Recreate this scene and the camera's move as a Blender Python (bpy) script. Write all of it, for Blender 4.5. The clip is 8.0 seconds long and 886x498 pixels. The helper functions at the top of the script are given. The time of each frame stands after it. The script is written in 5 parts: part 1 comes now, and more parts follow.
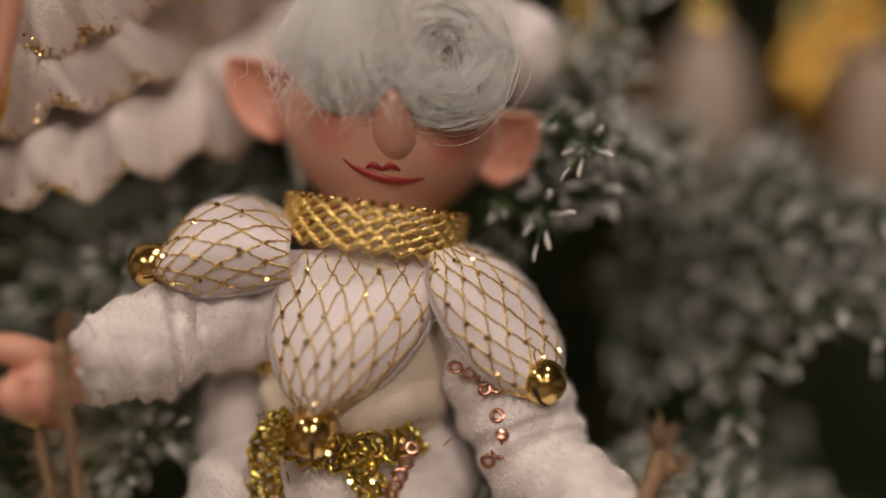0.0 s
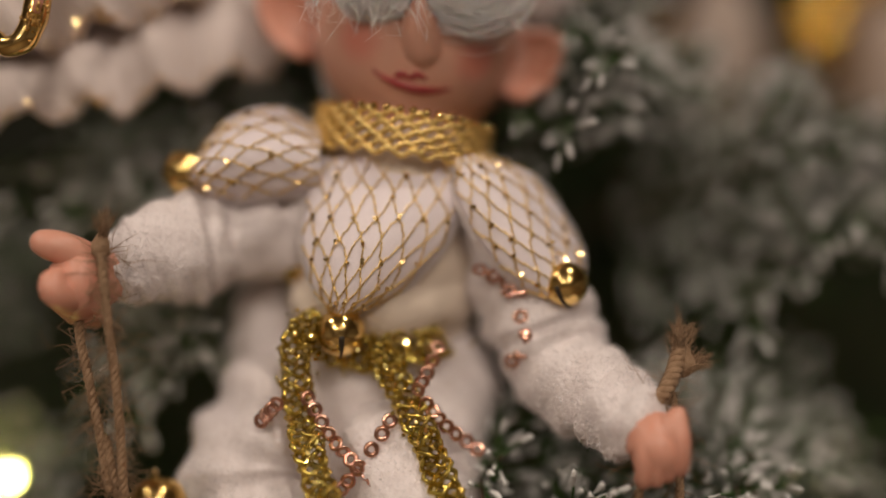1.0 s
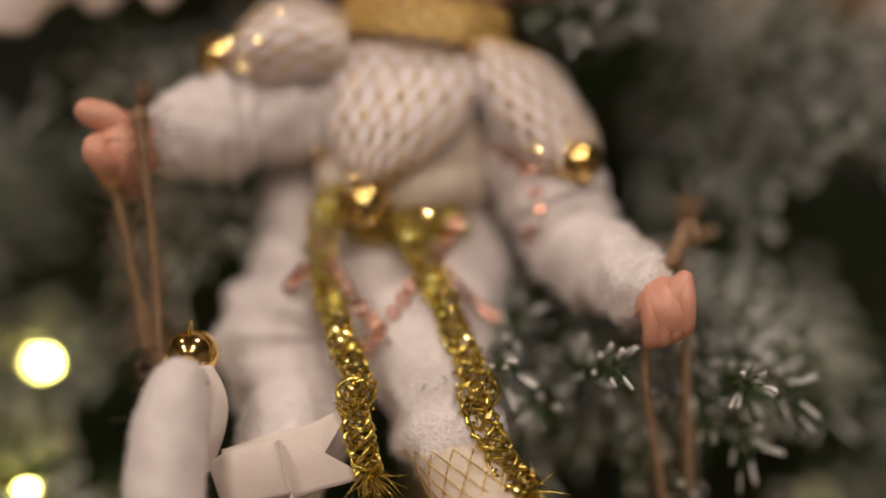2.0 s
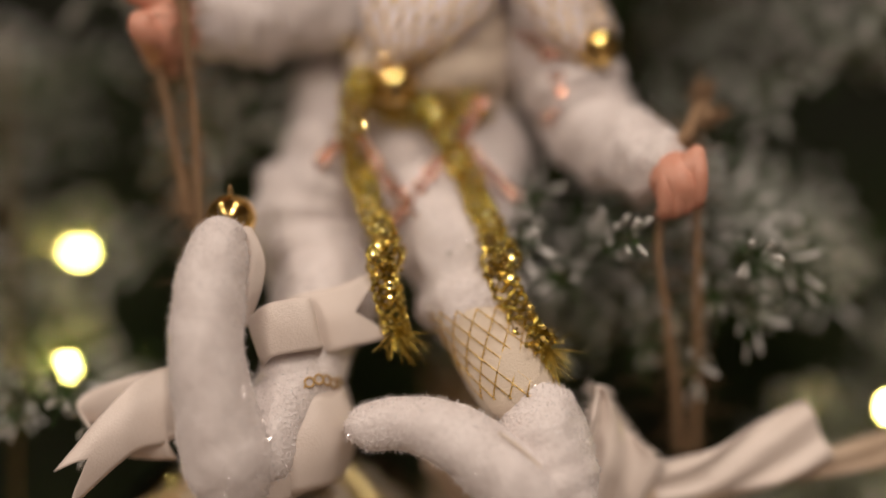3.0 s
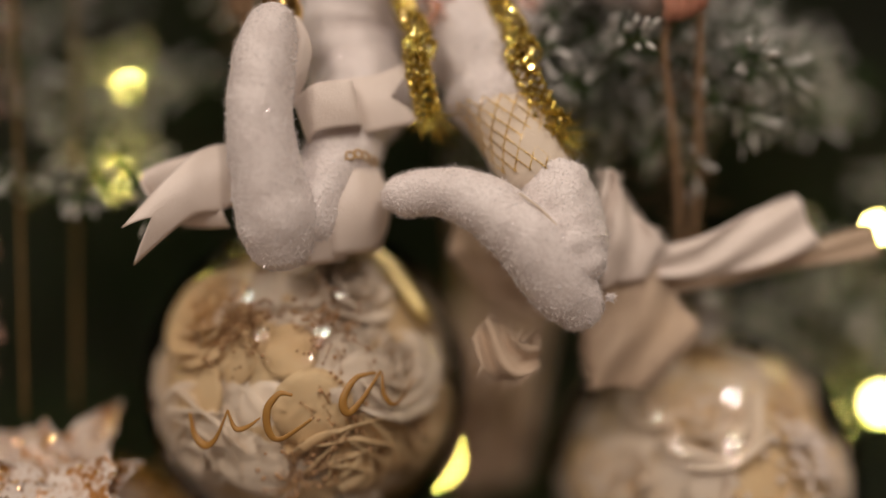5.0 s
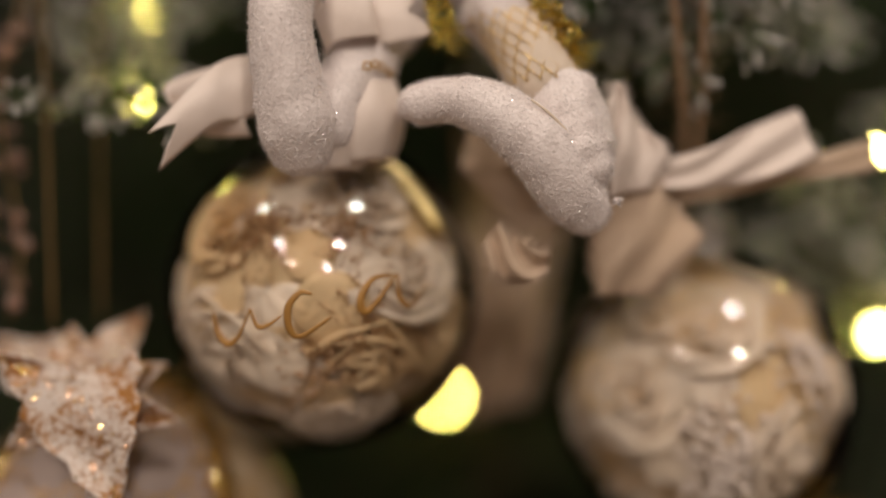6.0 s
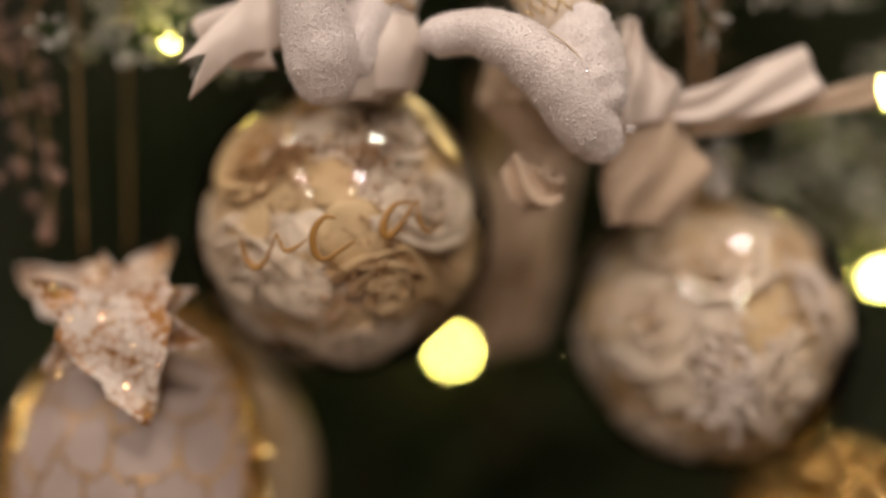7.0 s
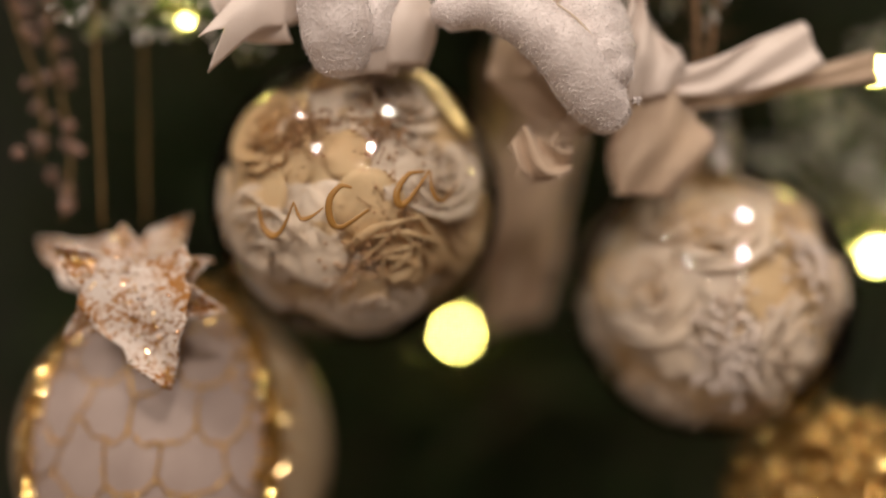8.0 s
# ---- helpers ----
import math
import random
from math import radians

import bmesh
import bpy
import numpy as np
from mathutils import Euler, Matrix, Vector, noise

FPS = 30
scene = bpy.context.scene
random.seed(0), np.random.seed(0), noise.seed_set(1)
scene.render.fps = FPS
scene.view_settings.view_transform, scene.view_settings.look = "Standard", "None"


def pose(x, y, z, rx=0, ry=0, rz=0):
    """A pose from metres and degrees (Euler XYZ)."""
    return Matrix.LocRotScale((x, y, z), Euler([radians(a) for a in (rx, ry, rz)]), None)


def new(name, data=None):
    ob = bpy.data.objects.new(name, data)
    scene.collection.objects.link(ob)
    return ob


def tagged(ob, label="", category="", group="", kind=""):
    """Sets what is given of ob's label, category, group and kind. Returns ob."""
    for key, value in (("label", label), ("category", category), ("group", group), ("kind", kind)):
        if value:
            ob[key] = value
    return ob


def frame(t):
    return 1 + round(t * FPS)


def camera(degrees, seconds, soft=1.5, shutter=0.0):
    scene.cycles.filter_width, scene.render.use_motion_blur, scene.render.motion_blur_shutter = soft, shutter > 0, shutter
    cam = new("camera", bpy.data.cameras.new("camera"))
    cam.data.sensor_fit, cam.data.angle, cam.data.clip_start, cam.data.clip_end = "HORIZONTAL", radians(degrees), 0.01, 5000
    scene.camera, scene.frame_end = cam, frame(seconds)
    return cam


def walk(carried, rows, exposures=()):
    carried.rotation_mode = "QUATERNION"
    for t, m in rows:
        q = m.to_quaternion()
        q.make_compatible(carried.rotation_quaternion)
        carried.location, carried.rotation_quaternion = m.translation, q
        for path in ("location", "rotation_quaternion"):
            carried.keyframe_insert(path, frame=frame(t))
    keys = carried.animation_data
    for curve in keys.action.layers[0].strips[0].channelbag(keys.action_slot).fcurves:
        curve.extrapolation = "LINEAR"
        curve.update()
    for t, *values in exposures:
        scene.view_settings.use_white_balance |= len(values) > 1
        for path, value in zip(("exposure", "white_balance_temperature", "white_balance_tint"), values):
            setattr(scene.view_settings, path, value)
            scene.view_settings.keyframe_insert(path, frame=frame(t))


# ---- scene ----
cam = camera(49.3, 8.0)
cam.data.dof.use_dof = True
cam.data.dof.focus_distance = 0.3
cam.data.dof.aperture_fstop = 0.95
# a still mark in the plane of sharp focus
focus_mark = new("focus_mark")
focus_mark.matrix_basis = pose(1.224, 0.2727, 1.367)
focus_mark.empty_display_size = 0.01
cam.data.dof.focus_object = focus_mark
METRES, EYE, TILT, LEAN, TURN = 0.25, 1.3, 0.0, 0.0, 0.0
ROWS = [
    (0.0, 0.0, 0.0, 0.0, 0.0, 0.0, 0.0),
    (0.5, -0.0111, -0.0164, -0.0615, 0.29, 0.56, 0.02),
    (1.0, -0.0179, -0.0329, -0.116, 0.58, 0.33, -0.16),
    (1.5, -0.0208, -0.0615, -0.1881, 0.96, 0.35, -0.49),
    (3.0, -0.0457, -0.156, -0.3978, 1.53, -0.67, -1.6),
    (3.5, -0.0617, -0.1913, -0.4547, 1.47, -1.3, -1.94),
    (4.0, -0.0668, -0.2252, -0.5046, 1.57, -1.81, -2.31),
    (4.5, -0.0664, -0.2607, -0.5816, 1.59, -1.45, -2.41),
    (6.0, -0.0763, -0.3456, -0.7491, 1.73, -2.74, -2.63),
    (6.5, -0.0884, -0.3766, -0.7919, 1.8, -3.37, -2.68),
    (7.0, -0.097, -0.4024, -0.8293, 1.75, -3.59, -2.69),
    (7.5, -0.1056, -0.4286, -0.858, 1.6, -3.7, -2.63),
    (8.0, -0.1182, -0.4466, -0.8708, 1.45, -3.67, -2.62),
]
walk(cam, [(t, pose(0, 0, EYE, TILT, LEAN, TURN) @ pose(METRES * x, METRES * y, METRES * z, 90 + pitch, roll, yaw)) for t, x, y, z, yaw, pitch, roll in ROWS],
     exposures=[(0.0, -0.58), (3.0, -0.42), (4.5, -0.44), (6.0, -0.33), (8.0, -0.06)])

# ---- world and lamps ----
world = bpy.data.worlds.new("world")
scene.world = world
world.use_nodes = True
world.node_tree.nodes["Background"].inputs[0].default_value = (0.9, 0.75, 0.6, 1)
world.node_tree.nodes["Background"].inputs[1].default_value = 0.05

LAMP_COLOUR = (1.0, 0.84, 0.71)
LAMP_SPOTS = [(-1.15, -0.15, 9.0), (0.45, -0.1, 9.0), (-1.2, -1.55, 26.0), (0.5, -1.45, 26.0), (-1.3, -3.2, 50.0), (0.55, -3.0, 50.0)]


# ---- materials ----
def material(name, colour, rough=0.5, metal=0.0, second=None, scale=40.0, bump=0.0, bump_scale=200.0, sheen=0.0, sss=0.0, coat=0.0, rough_vary=0.0, emit=None, vary=0.0, spec=0.5, depth=0.0008, island=0.0):
    """A surface with two scales of mottling, fine relief and a roughness that wanders."""
    m = bpy.data.materials.new(name)
    m.use_nodes = True
    nt = m.node_tree
    b = nt.nodes["Principled BSDF"]
    b.inputs["Roughness"].default_value = rough
    b.inputs["Metallic"].default_value = metal
    b.inputs["Specular IOR Level"].default_value = spec
    b.inputs["Sheen Weight"].default_value = sheen
    b.inputs["Sheen Roughness"].default_value = 0.35
    b.inputs["Coat Weight"].default_value = coat
    b.inputs["Coat Roughness"].default_value = 0.1
    b.inputs["Subsurface Weight"].default_value = sss
    b.inputs["Subsurface Radius"].default_value = (0.004, 0.002, 0.0015)
    geo = nt.nodes.new("ShaderNodeNewGeometry")
    n1 = nt.nodes.new("ShaderNodeTexNoise")
    n1.inputs["Scale"].default_value = scale
    n1.inputs["Detail"].default_value = 5.0
    nt.links.new(geo.outputs["Position"], n1.inputs["Vector"])
    n2 = nt.nodes.new("ShaderNodeTexNoise")
    n2.inputs["Scale"].default_value = bump_scale
    n2.inputs["Detail"].default_value = 3.0
    nt.links.new(geo.outputs["Position"], n2.inputs["Vector"])
    ramp = nt.nodes.new("ShaderNodeValToRGB")
    ramp.color_ramp.elements[0].position, ramp.color_ramp.elements[1].position = 0.32, 0.68
    ramp.color_ramp.elements[0].color = (*(second or tuple(c * 0.86 for c in colour)), 1)
    ramp.color_ramp.elements[1].color = (*colour, 1)
    mix = nt.nodes.new("ShaderNodeMath")
    mix.operation = "MULTIPLY_ADD"
    mix.inputs[1].default_value = 0.35
    nt.links.new(n2.outputs["Fac"], mix.inputs[0])
    mul = nt.nodes.new("ShaderNodeMath")
    mul.operation = "MULTIPLY"
    mul.inputs[1].default_value = 0.65
    nt.links.new(n1.outputs["Fac"], mul.inputs[0])
    nt.links.new(mul.outputs[0], mix.inputs[2])
    nt.links.new(mix.outputs[0], ramp.inputs[0])
    last = ramp.outputs[0]
    if vary or island:
        info = nt.nodes.new("ShaderNodeObjectInfo" if vary else "ShaderNodeNewGeometry")
        vary = vary or island
        hsv = nt.nodes.new("ShaderNodeHueSaturation")
        rng = nt.nodes.new("ShaderNodeMapRange")
        rng.inputs[3].default_value, rng.inputs[4].default_value = 1 - vary, 1 + vary
        nt.links.new(info.outputs["Random Per Island" if island else "Random"], rng.inputs[0])
        nt.links.new(rng.outputs[0], hsv.inputs["Value"])
        nt.links.new(last, hsv.inputs["Color"])
        last = hsv.outputs[0]
    nt.links.new(last, b.inputs["Base Color"])
    if bump:
        bp = nt.nodes.new("ShaderNodeBump")
        bp.inputs["Strength"].default_value = bump
        bp.inputs["Distance"].default_value = depth
        nt.links.new(n2.outputs["Fac"], bp.inputs["Height"])
        nt.links.new(bp.outputs[0], b.inputs["Normal"])
    if rough_vary:
        rr = nt.nodes.new("ShaderNodeMapRange")
        rr.inputs[1].default_value, rr.inputs[2].default_value = 0.3, 0.7
        rr.inputs[3].default_value, rr.inputs[4].default_value = max(0.03, rough - rough_vary), min(1, rough + rough_vary)
        nt.links.new(n2.outputs["Fac"], rr.inputs[0])
        nt.links.new(rr.outputs[0], b.inputs["Roughness"])
    if emit:
        b.inputs["Emission Color"].default_value = (*emit[0], 1)
        b.inputs["Emission Strength"].default_value = emit[1]
    return m


def speckled(name, base, speck, scale, low, high):
    """Cloth or paper with glitter: metal flakes sit where the coarse and the fine noise both run high."""
    m = material(name, base, 0.6, bump=0.5, bump_scale=900, scale=60)
    nt = m.node_tree
    b = nt.nodes["Principled BSDF"]
    geo = nt.nodes.new("ShaderNodeNewGeometry")
    fine = nt.nodes.new("ShaderNodeTexVoronoi")
    fine.inputs["Scale"].default_value = scale
    coarse = nt.nodes.new("ShaderNodeTexNoise")
    coarse.inputs["Scale"].default_value = scale / 14
    coarse.inputs["Detail"].default_value = 4
    for n in (fine, coarse):
        nt.links.new(geo.outputs["Position"], n.inputs["Vector"])
    sep = nt.nodes.new("ShaderNodeSeparateColor")
    nt.links.new(fine.outputs["Color"], sep.inputs[0])
    add = nt.nodes.new("ShaderNodeMath")
    add.operation = "MULTIPLY_ADD"
    add.inputs[1].default_value = 0.35
    nt.links.new(sep.outputs[0], add.inputs[0])
    nt.links.new(coarse.outputs["Fac"], add.inputs[2])
    rr = nt.nodes.new("ShaderNodeMapRange")
    rr.inputs[1].default_value, rr.inputs[2].default_value = low, high
    nt.links.new(add.outputs[0], rr.inputs[0])
    mix = nt.nodes.new("ShaderNodeMix")
    mix.data_type = "RGBA"
    nt.links.new(rr.outputs[0], mix.inputs[0])
    nt.links.new(nt.nodes["Color Ramp"].outputs[0], mix.inputs[6])
    mix.inputs[7].default_value = (*speck, 1)
    nt.links.new(mix.outputs[2], b.inputs["Base Color"])
    nt.links.new(rr.outputs[0], b.inputs["Metallic"])
    return m


def glass(name):
    """Thin clear glass: it lets light straight through and mirrors by Fresnel's law."""
    m = bpy.data.materials.new(name)
    m.use_nodes = True
    nt = m.node_tree
    nt.nodes.remove(nt.nodes["Principled BSDF"])
    clear, shine, mix, fres = (nt.nodes.new(k) for k in ("ShaderNodeBsdfTransparent", "ShaderNodeBsdfGlossy", "ShaderNodeMixShader", "ShaderNodeFresnel"))
    clear.inputs[0].default_value = (0.985, 0.98, 0.965, 1)
    shine.inputs["Roughness"].default_value = 0.008
    fres.inputs[0].default_value = 1.5
    nt.links.new(fres.outputs[0], mix.inputs[0])
    nt.links.new(clear.outputs[0], mix.inputs[1])
    nt.links.new(shine.outputs[0], mix.inputs[2])
    nt.links.new(mix.outputs[0], nt.nodes["Material Output"].inputs[0])
    return m


def face_paint():
    """Flesh-coloured vinyl with two blurred rouge spots on the cheeks."""
    m = material("doll_vinyl_face", (0.72, 0.41, 0.31), 0.38, second=(0.68, 0.37, 0.27), scale=30, bump=0.04, bump_scale=600, sss=0.15)
    nt = m.node_tree
    b = nt.nodes["Principled BSDF"]
    geo = nt.nodes.new("ShaderNodeNewGeometry")
    last = nt.nodes["Color Ramp"].outputs[0]
    for spot in CHEEKS:
        dist = nt.nodes.new("ShaderNodeVectorMath")
        dist.operation = "DISTANCE"
        dist.inputs[1].default_value = spot
        nt.links.new(geo.outputs["Position"], dist.inputs[0])
        rr = nt.nodes.new("ShaderNodeMapRange")
        rr.interpolation_type = "SMOOTHSTEP"
        rr.inputs[1].default_value, rr.inputs[2].default_value = 0.002, 0.0105
        rr.inputs[3].default_value, rr.inputs[4].default_value = 0.55, 0.0
        nt.links.new(dist.outputs["Value"], rr.inputs[0])
        mix = nt.nodes.new("ShaderNodeMix")
        mix.data_type = "RGBA"
        nt.links.new(rr.outputs[0], mix.inputs[0])
        nt.links.new(last, mix.inputs[6])
        mix.inputs[7].default_value = (0.70, 0.17, 0.13, 1)
        last = mix.outputs[2]
    nt.links.new(last, b.inputs["Base Color"])
    return m


def thin_petal(name, colour, second, through_it):
    """Petal or hair: a share of the light goes through it."""
    m = material(name, colour, 0.6, second=second, scale=45, bump=0.15, bump_scale=500)
    nt = m.node_tree
    tr, mix = nt.nodes.new("ShaderNodeBsdfTranslucent"), nt.nodes.new("ShaderNodeMixShader")
    nt.links.new(nt.nodes["Color Ramp"].outputs[0], tr.inputs[0])
    mix.inputs[0].default_value = through_it
    nt.links.new(nt.nodes["Principled BSDF"].outputs[0], mix.inputs[1])
    nt.links.new(tr.outputs[0], mix.inputs[2])
    nt.links.new(mix.outputs[0], nt.nodes["Material Output"].inputs[0])
    return m


CHEEKS = ((-0.0315, 0.2770, 1.3350), (0.0034, 0.2770, 1.3280))
VELVET = material("white_velvet", (0.90, 0.84, 0.835), 0.40, second=(0.74, 0.67, 0.66), scale=140, bump=0.9, bump_scale=800, sheen=0.25, rough_vary=0.2, depth=0.0007)
PILE = material("velvet_pile", (0.93, 0.885, 0.88), 0.14, second=(0.81, 0.75, 0.74), scale=300, sheen=0.3, island=0.14, spec=1.0)
SPARK = material("velvet_glint", (0.97, 0.95, 0.97), 0.22, 0.35, second=(0.9, 0.88, 0.9), scale=300)
SCALP = material("hair_cap", (0.62, 0.50, 0.44), 0.7, second=(0.52, 0.38, 0.32), scale=200)
CREAM = material("cream_jersey", (0.78, 0.68, 0.57), 0.7, second=(0.70, 0.59, 0.48), scale=60, bump=0.5, bump_scale=1800, sheen=0.3)
SATIN_WHITE = material("white_satin", (0.89, 0.81, 0.84), 0.42, scale=60, bump=0.2, bump_scale=1500, sheen=0.2)
FACE = face_paint()
VINYL = material("doll_vinyl", (0.72, 0.37, 0.27), 0.42, second=(0.66, 0.31, 0.22), scale=50, bump=0.05, bump_scale=500, sss=0.15)
LIPS = material("lip_paint", (0.36, 0.03, 0.035), 0.35, scale=300)
HAIR = material("white_hair", (0.99, 0.965, 0.95), 0.4, second=(0.95, 0.92, 0.90), scale=300, sheen=1.0, sss=0.3)
GOLD = material("polished_gold", (0.90, 0.66, 0.26), 0.13, 1.0, second=(0.80, 0.55, 0.19), scale=80, bump=0.05, bump_scale=400)
GOLD_CORD = material("gold_lurex", (0.96, 0.74, 0.32), 0.32, 1.0, second=(0.80, 0.56, 0.18), scale=700, bump=0.5, bump_scale=2500, rough_vary=0.15)
TINSEL_FLAKE = material("tinsel_flake", (1.0, 0.85, 0.36), 0.12, 1.0, second=(0.9, 0.72, 0.25), scale=500)
TINSEL = material("yellow_gold_tinsel", (0.82, 0.65, 0.18), 0.18, 1.0, second=(0.52, 0.39, 0.07), scale=500, bump=0.25, bump_scale=1600, rough_vary=0.05)
ROSE_GOLD = material("rose_gold_sequin", (0.80, 0.47, 0.36), 0.2, 1.0, second=(0.66, 0.34, 0.24), scale=400)
DARK_SLOT = material("bell_slot_shade", (0.03, 0.02, 0.01), 0.6)
JUTE = material("jute_twine", (0.42, 0.28, 0.17), 0.85, second=(0.27, 0.165, 0.09), scale=500, bump=0.7, bump_scale=2500)
RIBBON = material("blush_satin_ribbon", (0.82, 0.73, 0.68), 0.36, second=(0.76, 0.66, 0.60), scale=50, bump=0.25, bump_scale=1600, sheen=0.25)
CHIFFON = material("taupe_chiffon_ribbon", (0.62, 0.49, 0.38), 0.7, second=(0.52, 0.39, 0.28), scale=50, bump=0.3, bump_scale=1500, sheen=0.3)
LACE = material("gold_lace", (0.62, 0.42, 0.2), 0.5, 0.5, scale=600, bump=0.6, bump_scale=1800)
GLASS = glass("clear_glass")
PETAL = thin_petal("cream_rose_petal", (0.92, 0.84, 0.76), (0.88, 0.77, 0.64), 0.25)
PETAL_TAN = thin_petal("tan_dried_petal", (0.84, 0.68, 0.44), (0.76, 0.56, 0.32), 0.25)
ARC_GOLD = material("arc_reflection_gold", (1.0, 0.88, 0.50), 0.42, 1.0, second=(0.92, 0.76, 0.34), scale=60)
GOLD_INK = material("gold_ink", (0.40, 0.21, 0.05), 0.45, second=(0.32, 0.16, 0.035), scale=300)
DARK_GOLD = material("dark_gold_core", (0.26, 0.15, 0.035), 0.5, 0.6, second=(0.13, 0.07, 0.015), scale=120, bump=0.8, bump_scale=700)
SPRIG = material("dried_brown_sprig", (0.44, 0.28, 0.16), 0.7, second=(0.36, 0.2, 0.09), scale=300)
PEARL = material("small_pearl", (0.88, 0.80, 0.76), 0.2, coat=0.6, scale=200)
SILVER = material("brushed_silver_cap", (0.62, 0.61, 0.62), 0.3, 1.0, scale=200, bump=0.2, bump_scale=1500)
POINSETTIA = material("ivory_velvet_petal", (0.87, 0.78, 0.76), 0.6, second=(0.77, 0.68, 0.64), scale=70, bump=0.9, bump_scale=900, sheen=0.5)
GLITTER = material("gold_glitter", (0.84, 0.56, 0.20), 0.3, 1.0, second=(0.40, 0.23, 0.06), scale=900, bump=0.6, bump_scale=1600, rough_vary=0.08)
FLAKE = material("gold_flake", (1.0, 0.80, 0.42), 0.2, 1.0, second=(0.90, 0.62, 0.26), scale=500)
COPPER_FLAKE = material("copper_flake", (0.95, 0.62, 0.40), 0.2, 1.0, second=(0.75, 0.42, 0.22), scale=500)
GLITTER_BEAD = material("gold_glitter_bead", (0.85, 0.60, 0.26), 0.2, 1.0, second=(0.6, 0.36, 0.1), scale=400, bump=0.3, bump_scale=1500, vary=0.25)
PANEL = material("blush_pearl_panel", (0.44, 0.36, 0.335), 0.6, second=(0.36, 0.285, 0.26), scale=60, bump=0.3, bump_scale=700)
SHELL = material("cream_lacquer", (0.52, 0.42, 0.29), 0.4, second=(0.44, 0.34, 0.22), scale=30, bump=0.1, bump_scale=300, coat=0.3)
STAR = speckled("glittered_white_felt", (0.72, 0.64, 0.59), (0.40, 0.20, 0.07), 900, 0.66, 0.80)
BEAD = material("pink_crystal_bead", (0.74, 0.55, 0.48), 0.05, second=(0.62, 0.42, 0.35), scale=300)
BEAD.node_tree.nodes["Principled BSDF"].inputs["Transmission Weight"].default_value = 0.75
THREAD = material("gold_thread", (0.22, 0.14, 0.05), 0.5, 0.3, scale=900)
# far needles are coloured darker for the tree's inner shade, near ones lighter
SHADED_NEEDLE = material("shaded_fir_needle", (0.032, 0.062, 0.016), 0.6, second=(0.014, 0.028, 0.008), scale=90, vary=0.25, spec=0.25)
LIT_NEEDLE = material("lit_fir_needle", (0.06, 0.13, 0.03), 0.5, second=(0.03, 0.06, 0.018), scale=90, vary=0.2, spec=0.3)
FLOCK = material("snow_flock", (0.90, 0.88, 0.87), 0.9, second=(0.68, 0.69, 0.66), scale=260, bump=1.0, bump_scale=1500)
BARK = material("brown_bark", (0.07, 0.05, 0.03), 0.9, second=(0.06, 0.035, 0.02), scale=40, bump=1.0, bump_scale=200)
CABLE = material("green_cable", (0.03, 0.05, 0.025), 0.5)
BULB = material("warm_bulb", (1.0, 0.85, 0.4), 0.3, emit=((1.0, 0.80, 0.19), 130.0))
PALE = material("pale_mauve_paper", (0.46, 0.38, 0.33), 0.6, second=(0.34, 0.26, 0.21), scale=25, bump=0.4, bump_scale=200)
GOLD_SOFT = material("satin_gold", (0.62, 0.37, 0.09), 0.24, 1.0, second=(0.44, 0.25, 0.05), scale=30, bump=0.2, bump_scale=300)
PLASTER = material("warm_wall_paint", (0.36, 0.32, 0.28), 0.8, scale=3, bump=0.2, bump_scale=60)
FLOORING = material("brown_floor", (0.17, 0.125, 0.09), 0.5, second=(0.12, 0.085, 0.06), scale=4, bump=0.2, bump_scale=80)
DARK_WALL = material("dark_green_wall_paint", (0.03, 0.035, 0.022), 0.8, scale=3, bump=0.2, bump_scale=60)
TRIM = material("white_metal_trim", (0.8, 0.8, 0.78), 0.4, scale=30)


# ---- mesh kit ----
def spline(points, n):
    """Smooth samples (Catmull-Rom) through rows of numbers."""
    p = np.array(points, float)
    if len(p) == 2:
        f = np.linspace(0, 1, n)[:, None]
        return p[0] * (1 - f) + p[1] * f
    p = np.vstack([2 * p[0] - p[1], p, 2 * p[-1] - p[-2]])
    out = []
    for s in np.linspace(0, len(p) - 3 - 1e-6, n):
        i = int(s)
        f = s - i
        a, b, c, d = p[i], p[i + 1], p[i + 2], p[i + 3]
        out.append(0.5 * (2 * b + (c - a) * f + (2 * a - 5 * b + 4 * c - d) * f * f + (3 * b - a - 3 * c + d) * f ** 3))
    return np.array(out)


def unit(v):
    return v / (np.linalg.norm(v) + 1e-12)


